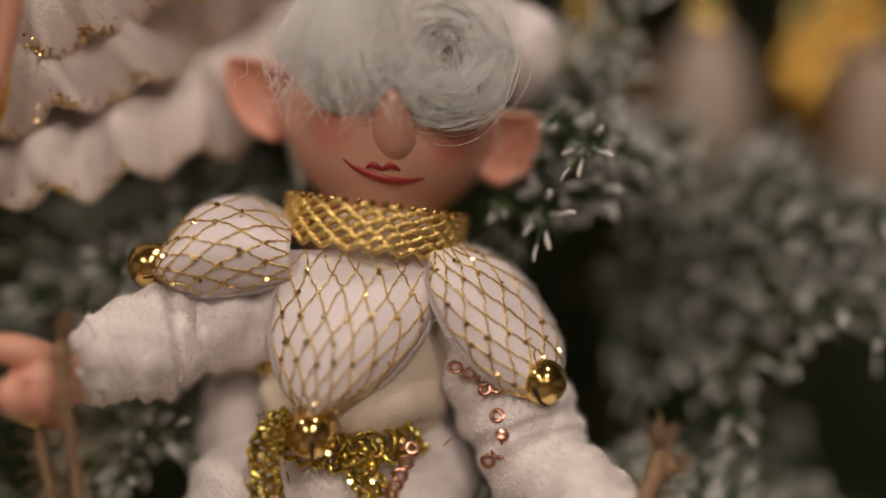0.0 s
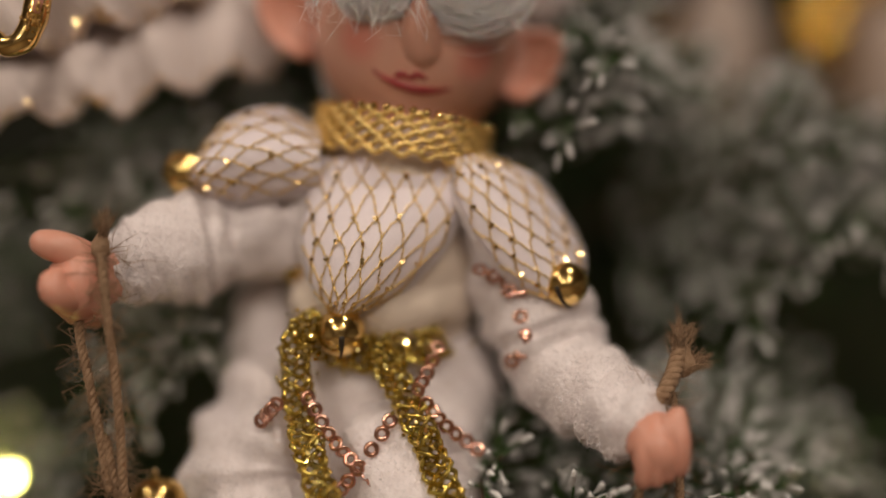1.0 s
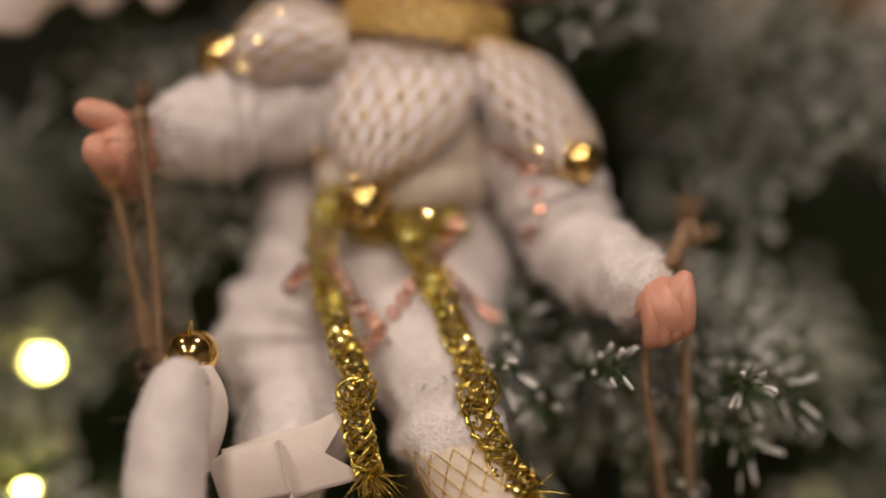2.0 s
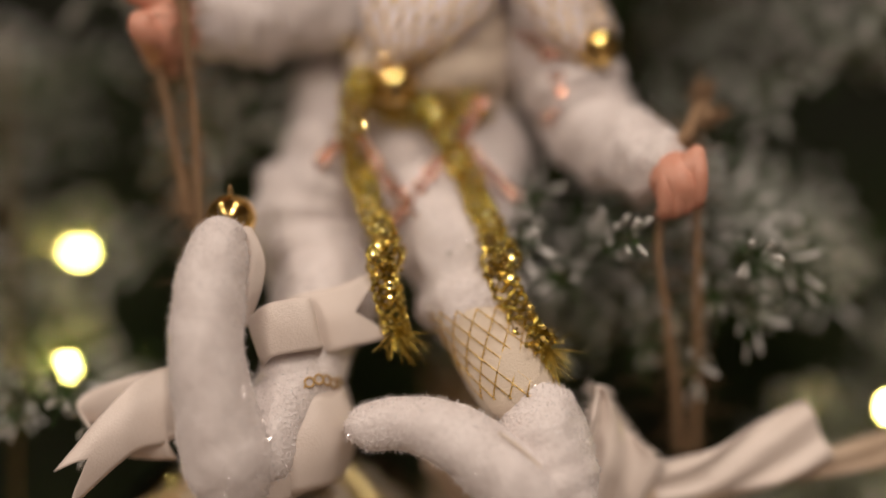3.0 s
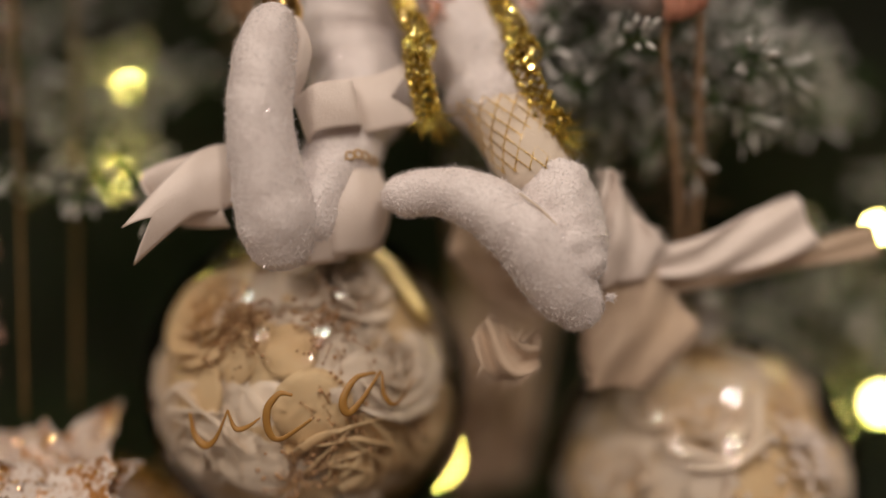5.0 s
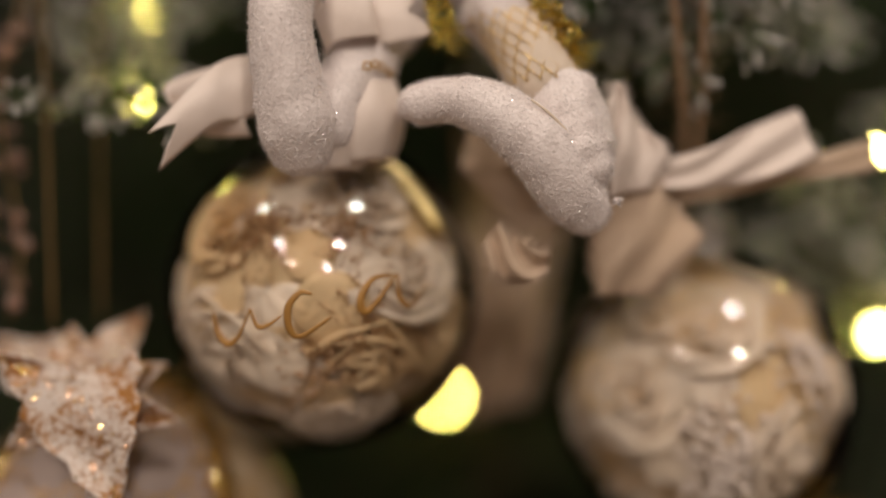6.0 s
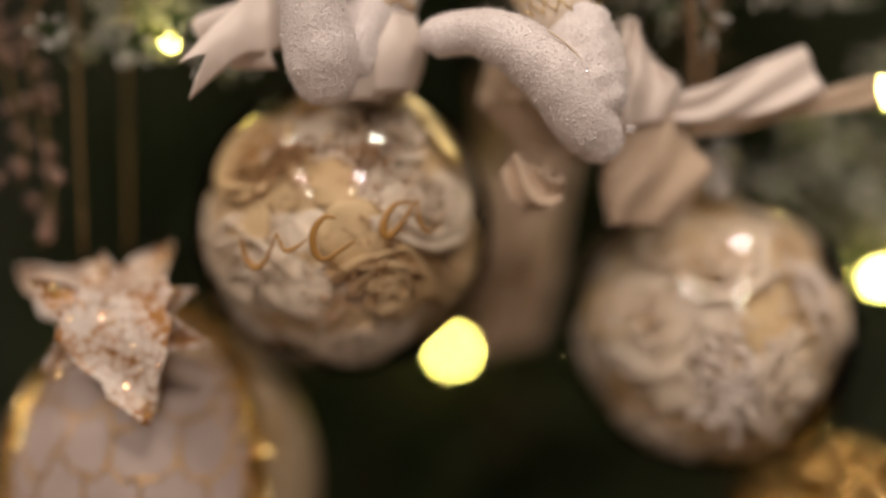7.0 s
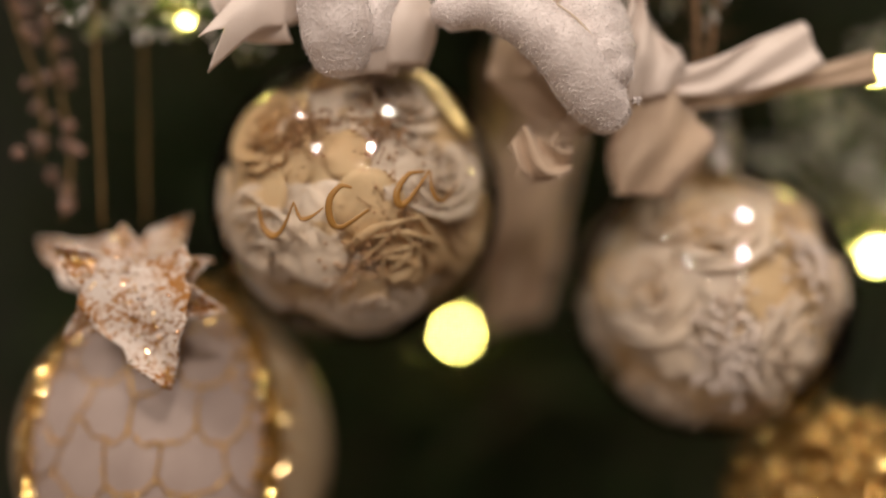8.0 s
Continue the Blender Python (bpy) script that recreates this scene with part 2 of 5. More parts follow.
class Kit:
    """Gathers vertices and faces of one mesh."""

    def __init__(self):
        self.v, self.f, self.m, self.mats = [], [], [], []

    def slot(self, mat):
        if mat not in self.mats:
            self.mats.append(mat)
        return self.mats.index(mat)

    def add(self, verts, faces, mat):
        base, k = len(self.v), self.slot(mat)
        self.v.extend(tuple(float(c) for c in p) for p in verts)
        self.f.extend(tuple(base + i for i in f) for f in faces)
        self.m.extend([k] * len(faces))

    def tube(self, points, radii, mat, seg=10, n=None, wob=0.0, wob_scale=60.0, flat=1.0, ridges=0, ridge=0.0):
        n = n or max(6, 5 * len(points))
        rows = spline(np.hstack([np.array(points, float), np.array(radii, float)[:, None]]), n)
        c, r = rows[:, :3], np.maximum(rows[:, 3], 1e-5)
        tang = np.gradient(c, axis=0)
        side = unit(np.cross(unit(tang[0]), (0.13, -1.0, 0.21)))
        verts, faces = [], []
        for i in range(n):
            t = unit(tang[i])
            side = unit(side - t * np.dot(side, t))
            up = np.cross(t, side)
            for j in range(seg):
                a = 2 * math.pi * j / seg
                d = side * math.cos(a) + up * math.sin(a) * flat
                q = c[i] + d * r[i]
                k = 1.0
                if wob:
                    k += wob * noise.noise(Vector(q * wob_scale))
                if ridge:
                    k += ridge * math.sin(ridges * 2 * math.pi * i / n + 1.3 * math.sin(a))
                verts.append(c[i] + d * r[i] * k)
        for i in range(n - 1):
            for j in range(seg):
                k = (j + 1) % seg
                faces.append((i * seg + j, i * seg + k, (i + 1) * seg + k, (i + 1) * seg + j))
        for i, s, sign in ((0, 0, -1), (n - 1, (n - 1) * seg, 1)):
            t = unit(tang[i]) * sign
            ring = np.array(verts[s:s + seg])
            inner = c[i] + (ring - c[i]) * 0.68 + t * r[i] * 0.34
            b = len(verts)
            verts.extend(inner)
            verts.append(c[i] + t * r[i] * 0.5)
            for j in range(seg):
                k = (j + 1) % seg
                faces.append((s + j, s + k, b + k, b + j) if sign > 0 else (s + k, s + j, b + j, b + k))
                faces.append((b + j, b + k, b + seg) if sign > 0 else (b + k, b + j, b + seg))
        self.add(verts, faces, mat)

    def ball(self, c, r, mat, seg=16, rings=10, wob=0.0, wob_scale=60.0, turn=None, shape=None):
        r = (r, r, r) if isinstance(r, (int, float)) else r
        verts, faces = [], []
        for i in range(rings + 1):
            th = math.pi * i / rings
            for j in range(seg):
                a = 2 * math.pi * j / seg
                d = Vector((math.sin(th) * math.cos(a), math.sin(th) * math.sin(a), math.cos(th)))
                p = Vector((d.x * r[0], d.y * r[1], d.z * r[2]))
                if shape:
                    p = shape(d, p)
                if turn:
                    p = turn @ p
                q = Vector(c) + p
                if wob:
                    q += p * wob * noise.noise(q * wob_scale)
                verts.append(q)
        for i in range(rings):
            for j in range(seg):
                k = (j + 1) % seg
                if i == 0:
                    faces.append((j, seg + j, seg + k))
                elif i == rings - 1:
                    faces.append((i * seg + j, (i + 1) * seg + j, i * seg + k))
                else:
                    faces.append((i * seg + j, (i + 1) * seg + j, (i + 1) * seg + k, i * seg + k))
        self.add(verts, faces, mat)

    def sheet(self, fn, nu, nv, mat, thick=0.0005, keep=None):
        """A thin double-walled sheet over fn(u, v), both 0 to 1."""
        g = np.array([[fn(i / nu, j / nv) for j in range(nv + 1)] for i in range(nu + 1)], float)
        du, dv = np.gradient(g, axis=0), np.gradient(g, axis=1)
        nrm = np.cross(du, dv)
        nrm /= np.linalg.norm(nrm, axis=2, keepdims=True) + 1e-12
        top, low = g + nrm * thick / 2, g - nrm * thick / 2
        w = nv + 1
        size = (nu + 1) * w
        verts = list(top.reshape(-1, 3)) + list(low.reshape(-1, 3))
        faces = []
        for i in range(nu):
            for j in range(nv):
                a = i * w + j
                faces.append((a, a + w, a + w + 1, a + 1))
                faces.append((size + a + 1, size + a + w + 1, size + a + w, size + a))
        rim = [i * w for i in range(nu + 1)] + [nu * w + j for j in range(1, w)] + [i * w + nv for i in range(nu - 1, -1, -1)] + [j for j in range(nv - 1, 0, -1)]
        for a, b in zip(rim, rim[1:] + rim[:1]):
            faces.append((b, a, size + a, size + b))
        self.add(verts, faces, mat)
        return g, nrm

    def ring(self, c, axis, big, small, mat, seg=12, sub=6):
        axis = unit(np.array(axis, float))
        e = unit(np.cross(axis, (0.3, 0.2, 0.93)))
        f = np.cross(axis, e)
        verts, faces = [], []
        for i in range(seg):
            a = 2 * math.pi * i / seg
            d = e * math.cos(a) + f * math.sin(a)
            for j in range(sub):
                b = 2 * math.pi * j / sub
                verts.append(np.array(c) + d * (big + small * math.cos(b)) + axis * small * 0.5 * math.sin(b))
        for i in range(seg):
            for j in range(sub):
                k, l = (i + 1) % seg, (j + 1) % sub
                faces.append((i * sub + j, k * sub + j, k * sub + l, i * sub + l))
        self.add(verts, faces, mat)

    def flake(self, p, r, mat, g):
        """A flat glitter flake that faces outwards at a random slant."""
        n = unit(g.normal(0, 0.5, 3) + np.array((0, -0.8, 0.35)))
        e = unit(np.cross(n, g.normal(0, 1, 3)))
        f = np.cross(n, e)
        self.add([np.array(p) + (e * math.cos(a) + f * math.sin(a)) * r for a in (0, 1.05, 2.09, 3.14, 4.19, 5.24)], [(0, 1, 2, 3, 4, 5)], mat)

    def hair(self, points, width, mat):
        """A fine fibre: a three-sided thread."""
        p = np.array(points, float)
        n = len(p)
        t = np.gradient(p, axis=0)
        verts, faces = [], []
        for i in range(n):
            w = width * (1.0 if i < n - 1 else 0.3)
            s = unit(np.cross(t[i], (0.31, -0.2, 0.93)))
            u = unit(np.cross(t[i], s))
            for a in (0, 2.094, 4.189):
                verts.append(p[i] + (s * math.cos(a) + u * math.sin(a)) * w / 2)
        for i in range(n - 1):
            for j in range(3):
                k = (j + 1) % 3
                faces.append((3 * i + j, 3 * i + k, 3 * i + 3 + k, 3 * i + 3 + j))
        self.add(verts, faces, mat)

    def pile(self, mat, count, length, width, rng, lean=0.6, fibre=None):
        """Short standing fibres all over the faces that carry mat."""
        k = self.mats.index(mat)
        v = np.array(self.v)
        faces = [f for f, m in zip(self.f, self.m) if m == k]
        tri = np.array([f[:3] for f in faces] + [(f[0], f[2], f[3]) for f in faces if len(f) == 4])
        a, b, c = v[tri[:, 0]], v[tri[:, 1]], v[tri[:, 2]]
        nr = np.cross(b - a, c - a)
        area = np.linalg.norm(nr, axis=1)
        nr /= area[:, None] + 1e-15
        pick = rng.choice(len(tri), count, p=area / area.sum())
        u = rng.random((count, 2))
        w = np.sqrt(u[:, 0])
        p = a[pick] * (1 - w)[:, None] + b[pick] * (w * (1 - u[:, 1]))[:, None] + c[pick] * (w * u[:, 1])[:, None]
        d = nr[pick] + rng.normal(0, lean, (count, 3)) + np.array([0.1, 0, -0.25])
        d /= np.linalg.norm(d, axis=1)[:, None]
        ln = length * rng.uniform(0.4, 1.3, count)[:, None]
        s = np.cross(d, rng.normal(0, 1, (count, 3)))
        s /= np.linalg.norm(s, axis=1)[:, None] + 1e-12
        q = np.stack([p - s * width / 2 - d * length * 0.2, p + s * width / 2 - d * length * 0.2, p + d * ln], 1).reshape(-1, 3)
        base = len(self.v)
        self.v.extend(map(tuple, q.tolist()))
        self.f.extend((base + 3 * i, base + 3 * i + 1, base + 3 * i + 2) for i in range(count))
        self.m.extend([self.slot(fibre or mat)] * count)

    def build(self, name, parent=None, label="", smooth=True):
        me = bpy.data.meshes.new(name)
        me.from_pydata(self.v, [], self.f)
        for mat in self.mats:
            me.materials.append(mat)
        me.polygons.foreach_set("material_index", self.m)
        me.polygons.foreach_set("use_smooth", [smooth] * len(self.f))
        me.update()
        ob = new(name, me)
        if parent:
            ob.parent = parent
            ob.matrix_parent_inverse = parent.matrix_basis.inverted()
        if label:
            ob["label"] = label
        return ob


def thing(name, where, label, category, group="", kind=""):
    ob = new(name)
    ob.location = where
    ob.empty_display_size = 0.01
    ob.matrix_basis = Matrix.Translation(where)
    return tagged(ob, label, category, group, kind)


# ---- the room round the tree ----
def slab(name, lo, hi, mat, label):
    kit = Kit()
    (a, b, c), (d, e, f) = lo, hi
    kit.add([(a, b, c), (d, b, c), (d, e, c), (a, e, c), (a, b, f), (d, b, f), (d, e, f), (a, e, f)],
            [(3, 2, 1, 0), (4, 5, 6, 7), (0, 1, 5, 4), (1, 2, 6, 5), (2, 3, 7, 6), (3, 0, 4, 7)], mat)
    return tagged(kit.build(name, smooth=False), label, name.split("_")[0], kind="structure")


slab("floor", (-3.5, -6, -0.1), (3.5, 2.2, 0), FLOORING, "plain brown shop floor under the tree")
slab("ceiling", (-3.5, -6, 2.62), (3.5, 2.2, 2.72), PLASTER, "plain pale ceiling with round downlights")
slab("wall_north", (-3.6, 2.2, 0), (3.6, 2.3, 2.62), DARK_WALL, "plain dark green wall behind the tree")
slab("wall_south", (-3.6, -6.1, 0), (3.6, -6, 2.62), PLASTER, "plain pale wall opposite the tree")
slab("wall_west", (-3.6, -6, 0), (-3.5, 2.2, 2.62), PLASTER, "plain pale side wall of the shop")
slab("wall_east", (3.5, -6, 0), (3.6, 2.2, 2.62), PLASTER, "plain pale side wall of the shop")

for lx, ly, watts in LAMP_SPOTS:
    lamp = thing("downlight", (lx, ly, 2.62), "round white ceiling downlight, switched on", "ceiling lamp", "ceiling downlights")
    kit = Kit()
    kit.ring((lx, ly, 2.612), (0, 0, 1), 0.075, 0.015, TRIM, 32, 8)
    kit.build("trim_ring", lamp)
    data = bpy.data.lights.new("downlight_lamp", "AREA")
    data.shape, data.size, data.energy, data.color = "DISK", 0.15, watts, LAMP_COLOUR
    glow = new("downlight_lamp", data)
    glow.location = (lx, ly, 2.6)


# ---- fir tree ----
def branch_mesh(seed, frosty, length=0.24, twigs=9, needle=0.029):
    """A flocked bough along +x: a stem, side twigs, needles with frosted outer halves."""
    rng = np.random.default_rng(seed)
    kit = Kit()
    lines = []
    sag = rng.uniform(-0.02, 0.01)
    stem = [(0, 0, 0), (length * 0.5, rng.normal(0, 0.006), sag * 0.4 + 0.006), (length, rng.normal(0, 0.01), sag)]
    kit.tube(stem, (0.0035, 0.0026, 0.0012), BARK, 6, 10)
    lines.append(spline(stem, 24))
    for k in range(twigs):
        f = 0.25 + 0.7 * k / twigs
        root = spline(stem, 50)[int(f * 49)]
        ang = (1 if k % 2 else -1) * rng.uniform(0.5, 0.95)
        rise = rng.normal(0, 0.35)
        ln = length * rng.uniform(0.28, 0.5) * (1.15 - 0.6 * f)
        d = np.array([math.cos(ang), math.sin(ang) * math.cos(rise), math.sin(rise) * 0.7])
        end = root + d * ln
        pts = [root, root + d * ln * 0.5 + (0, 0, 0.003), end + (0, 0, -0.003)]
        kit.tube(pts, (0.002, 0.0016, 0.001), BARK, 5, 7)
        lines.append(spline(pts, 14))
    verts_g, faces_g, verts_w, faces_w = [], [], [], []
    for line in lines:
        n = len(line)
        seglen = np.linalg.norm(line[-1] - line[0])
        count = int(seglen / 0.0021)
        for i in range(count):
            s = rng.uniform(0.12, 1.0) * (n - 1.001)
            a = int(s)
            p = line[a] + (line[a + 1] - line[a]) * (s - a)
            t = unit(line[a + 1] - line[a])
            e = unit(np.cross(t, rng.normal(0, 1, 3)))
            d = unit(t * rng.uniform(0.8, 1.9) + e)
            ln = needle * rng.uniform(0.6, 1.1)
            w = 0.0010
            frost = rng.random() < frosty
            s1, s2 = unit(np.cross(d, (0.2, 0.1, 1))), None
            s2 = np.cross(d, s1)
            tri = [s1, -0.5 * s1 + 0.87 * s2, -0.5 * s1 - 0.87 * s2]
            mid = p + d * ln * rng.uniform(0.4, 0.7)
            tip = p + d * ln + (0, 0, -0.001)
            b = len(verts_g)
            verts_g.extend([p + q * w * 0.8 for q in tri] + [(mid if frost else tip) + q * w * (1.0 if frost else 0.3) for q in tri])
            faces_g.extend([(b, b + 1, b + 4, b + 3), (b + 1, b + 2, b + 5, b + 4), (b + 2, b, b + 3, b + 5)])
            if frost:
                b = len(verts_w)
                m2 = mid + (tip - mid) * 0.6 + rng.normal(0, 0.0004, 3)
                fat = rng.uniform(1.3, 2.7)
                verts_w.extend([mid + q * w * 0.9 for q in tri] + [m2 + q * w * fat for q in tri] + [tip + q * w * fat * 0.75 for q in tri] + [tip + d * w])
                for o in (0, 3):
                    faces_w.extend([(b + o + x, b + o + (x + 1) % 3, b + o + 3 + (x + 1) % 3, b + o + 3 + x) for x in range(3)])
                faces_w.extend([(b + 6 + x, b + 6 + (x + 1) % 3, b + 9) for x in range(3)])
    kit.add(verts_g, faces_g, LIT_NEEDLE if frosty > 0.3 else SHADED_NEEDLE)
    kit.add(verts_w, faces_w, FLOCK)
    return kit


tree = thing("fir_tree", (0.0, 1.0, 0.0), "artificial green fir tree with snow-flocked needles", "christmas tree")
kit = Kit()
kit.tube([(0, 1.0, 0.0), (0.01, 1.0, 1.0), (0, 1.0, 2.3)], (0.05, 0.035, 0.01), BARK, 12, 30, 0.15, 20)
kit.build("trunk", tree)
BOUGHS = []
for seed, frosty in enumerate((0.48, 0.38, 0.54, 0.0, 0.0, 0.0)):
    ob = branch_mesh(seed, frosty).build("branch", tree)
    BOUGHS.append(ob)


def bough(tip, root, roll=0.0, which=0, used=set()):
    """One more bough of the tree, grown from root towards tip."""
    d = Vector(tip) - Vector(root)
    size = d.length / 0.26
    m = Matrix.Translation(root) @ d.to_track_quat("X", "Z").to_matrix().to_4x4() @ pose(0, 0, 0, roll) @ Matrix.Diagonal((size, max(size, 0.52), max(size, 0.52), 1))
    if which not in used:
        ob = BOUGHS[which]
        used.add(which)
    else:
        ob = new("branch", BOUGHS[which].data)
        ob.parent = tree
    ob.matrix_parent_inverse = Matrix.Identity(4)
    ob.matrix_basis = Matrix.Translation((0, -1.0, 0)) @ m


NEAR = [
    # first two boughs are added to partly block the two left fairy lights
    ((-0.1352, 0.3210, 1.1851), (-0.2302, 0.3510, 1.1861), 20),
    ((-0.1200, 0.2760, 1.1460), (-0.2150, 0.3060, 1.1470), 20),
    ((0.0674, 0.2996, 1.3359), (0.0179, 0.4087, 1.3249), 0),
    ((0.0559, 0.3040, 1.3570), (0.0222, 0.3998, 1.3313), 60),
    ((0.0425, 0.2966, 1.3212), (0.0124, 0.3840, 1.2899), 40),
    ((0.1558, 0.3112, 1.2916), (0.0802, 0.3977, 1.2697), 10),
    ((0.1141, 0.3072, 1.2611), (0.0522, 0.3977, 1.2883), 30),
    ((0.1559, 0.3267, 1.3179), (0.0918, 0.4301, 1.2898), 20),
    ((0.1597, 0.3267, 1.3083), (0.1148, 0.4220, 1.2776), 30),
    ((0.0973, 0.2733, 1.2031), (0.0161, 0.3459, 1.1925), 0),
    ((0.0870, 0.2771, 1.2123), (0.0542, 0.3266, 1.1812), 80),
    ((0.0092, 0.2705, 1.2223), (-0.0130, 0.3459, 1.1592), 30),
    ((0.0132, 0.2644, 1.1853), (0.0527, 0.3452, 1.2030), 30),
    ((0.0679, 0.2705, 1.1812), (0.0465, 0.3459, 1.2024), 70),
    ((-0.1018, 0.2891, 1.2341), (-0.0790, 0.3667, 1.2572), 20),
    ((-0.1086, 0.3004, 1.2928), (-0.0867, 0.4048, 1.3032), 10),
    ((-0.1316, 0.3090, 1.2908), (-0.0994, 0.4400, 1.3346), 10),
    ((-0.0953, 0.3090, 1.3180), (-0.0616, 0.3960, 1.2891), 50),
    ((-0.1822, 0.33, 1.2616), (-0.3357, 0.45, 1.2474), 10),
    ((-0.197, 0.35, 1.221), (-0.352, 0.47, 1.2681), 50),
    ((0.1166, 0.35, 1.1112), (0.2816, 0.47, 1.0675), 10),
    ((0.1106, 0.37, 1.0897), (0.2921, 0.47, 1.1414), 60),
    ((0.1316, 0.3201, 1.1910), (0.0666, 0.4176, 1.2367), 20),
    ((0.0237, 0.3, 1.1843), (-0.0205, 0.38, 1.1318), 20),
    ((0.0969, 0.2850, 1.2070), (0.0342, 0.3400, 1.1852), 15),
    ((0.0876, 0.2800, 1.1939), (0.0254, 0.3350, 1.1984), 50),
    ((0.0831, 0.2950, 1.2161), (0.0141, 0.3500, 1.1788), 80),
    ((0.1139, 0.3100, 1.1985), (0.0590, 0.3650, 1.2007), 30),
    ((0.0580, 0.2950, 1.3347), (0.0241, 0.3550, 1.3231), 15),
    ((0.0546, 0.3050, 1.3591), (0.0205, 0.3650, 1.3387), 50),
    ((0.1154, 0.3100, 1.3020), (0.0468, 0.3700, 1.2829), 80),
    ((0.1229, 0.3200, 1.3208), (0.0592, 0.3800, 1.2980), 70),
]
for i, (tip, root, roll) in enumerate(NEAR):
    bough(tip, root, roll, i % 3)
rng = np.random.default_rng(5)
for i in range(270):
    z = rng.uniform(0.55, 1.75)
    az = rng.uniform(-1.25, 1.25) if i < 225 else rng.uniform(1.25, 5.0)
    reach = rng.uniform(0.32, 0.56) * (1.15 - 0.2 * z)
    root = Vector((math.sin(az) * (reach - 0.28), 1.0 - math.cos(az) * (reach - 0.28), z + 0.02))
    d = Vector((math.sin(az) + rng.normal(0, 0.25), -math.cos(az), rng.normal(-0.05, 0.22))).normalized()
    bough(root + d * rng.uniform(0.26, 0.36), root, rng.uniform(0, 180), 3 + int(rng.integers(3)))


# ---- fairy lights ----
def fairy_light(p, r=0.0032):
    ob = thing("fairy_light", p, "small warm white fairy light glowing among the fir needles", "fairy light", "fairy lights in the tree")
    kit = Kit()
    kit.ball(p, (r, r, r * 1.1), BULB, 16, 10)
    kit.build("bulb", ob)
    kit = Kit()
    q = np.array(p)
    kit.tube([q + (0, 0.003, -0.012), q + (0, 0.001, -0.004)], (r * 0.8, r * 0.9), CABLE, 8, 5)
    kit.build("socket", ob)
    return ob


# the last bulb is added for a bulb-like glint at the beaded gold ornament
LIGHTS = [(-0.1679, 0.3450, 1.1893), (-0.1527, 0.3000, 1.1499), (0.1479, 0.3230, 1.1423), (0.1921, 0.4120, 1.0561), (-0.0325, 0.5850, 0.9769), (0.1589, 0.3350, 0.9725)]
for p in LIGHTS:
    fairy_light(p)
cable = thing("light_cable", LIGHTS[0], "thin dark green cable of the fairy lights", "cable")
kit = Kit()
order = sorted(LIGHTS, key=lambda q: q[0])
kit.tube([np.array(q) + (0, 0.004, -0.014) for q in order], [0.0011] * len(order), CABLE, 6, 90)
kit.build("wire", cable)


# ---- elf doll: one mesh ----
def patch(left, right, bulge, drop=0.0):
    """A cape petal between two edge lines, bulging towards -y."""
    a, b = spline(left, 40), spline(right, 40)

    def fn(u, v):
        i = min(39, int(round(v * 39)))
        p = a[i] * (1 - u) + b[i] * u
        s = math.sin(math.pi * min(1, max(0, u)))
        return p + np.array([0, -bulge * s ** 0.8 * (0.35 + 0.65 * math.sin(math.pi * (0.1 + 0.8 * v))), 0.0]) + np.array([0, 0, drop * s])
    return fn


def net(kit, fn, across, down, mat, rng, r=0.00025):
    """Gold mesh cord in diamonds laid on a petal, with small beads where cords cross."""
    def on(u, v):
        e = 0.02
        p = fn(u, v)
        n = unit(np.cross(fn(u + e, v) - fn(u - e, v), fn(u, min(1, v + e)) - fn(u, max(0, v - e))))
        if n[1] > 0:
            n = -n
        return p + n * 0.0014
    for fam in (1, -1):
        for k in range(-down - across, across + down + 1):
            pts = []
            for i in range(61):
                v = i / 60
                u = (k + fam * v * down) / across
                u += 0.008 * math.sin(v * down * 2 * math.pi + k) + 0.01 * math.sin(13 * v + 2 * k)
                if 0.01 <= u <= 0.99:
                    pts.append(on(u, v))
                elif len(pts) > 2:
                    kit.tube(pts, [r] * len(pts), mat, 5, max(4, len(pts)))
                    pts = []
                else:
                    pts = []
            if len(pts) > 2:
                kit.tube(pts, [r] * len(pts), mat, 5, max(4, len(pts)))
    for k1 in range(-down, across + 1):
        for k2 in range(0, across + down + 1):
            u, v = (k1 + k2) / (2 * across), (k2 - k1) / (2 * down)
            if 0.03 < u < 0.97 and 0.02 < v < 0.98 and rng.random() < 0.75:
                u += 0.008 * math.sin(v * down * 2 * math.pi + k1) + 0.01 * math.sin(13 * v + 2 * k1)
                p = on(u, v)
                kit.ball(p, 0.00042, GOLD_CORD, 7, 5)
                for _ in range(2):
                    kit.flake(p + rng.normal(0, 0.0005, 3) + np.array((0, -0.0007, 0)), 0.0007, FLAKE, rng)


doll = Kit()
rng = np.random.default_rng(11)
HEAD = np.array((-0.0155, 0.3020, 1.3445))
HR = np.array((0.0315, 0.030, 0.0365))
TILT_HEAD = Euler((0, radians(8), 0)).to_matrix()


def head_shape(d, p):
    """Cheeks, a broad jaw and a small chin on the skull's ball."""
    for cx, cz, amp, w in ((-0.62, -0.22, 0.0030, 0.32), (0.62, -0.22, 0.0030, 0.32), (0.0, -0.80, 0.0022, 0.25), (0.0, -0.33, 0.0012, 0.3)):
        if d.y < 0.2:
            g = amp * math.exp(-((d.x - cx) ** 2 + (d.z - cz) ** 2) / (2 * w * w))
            p = p + d * g
    return p


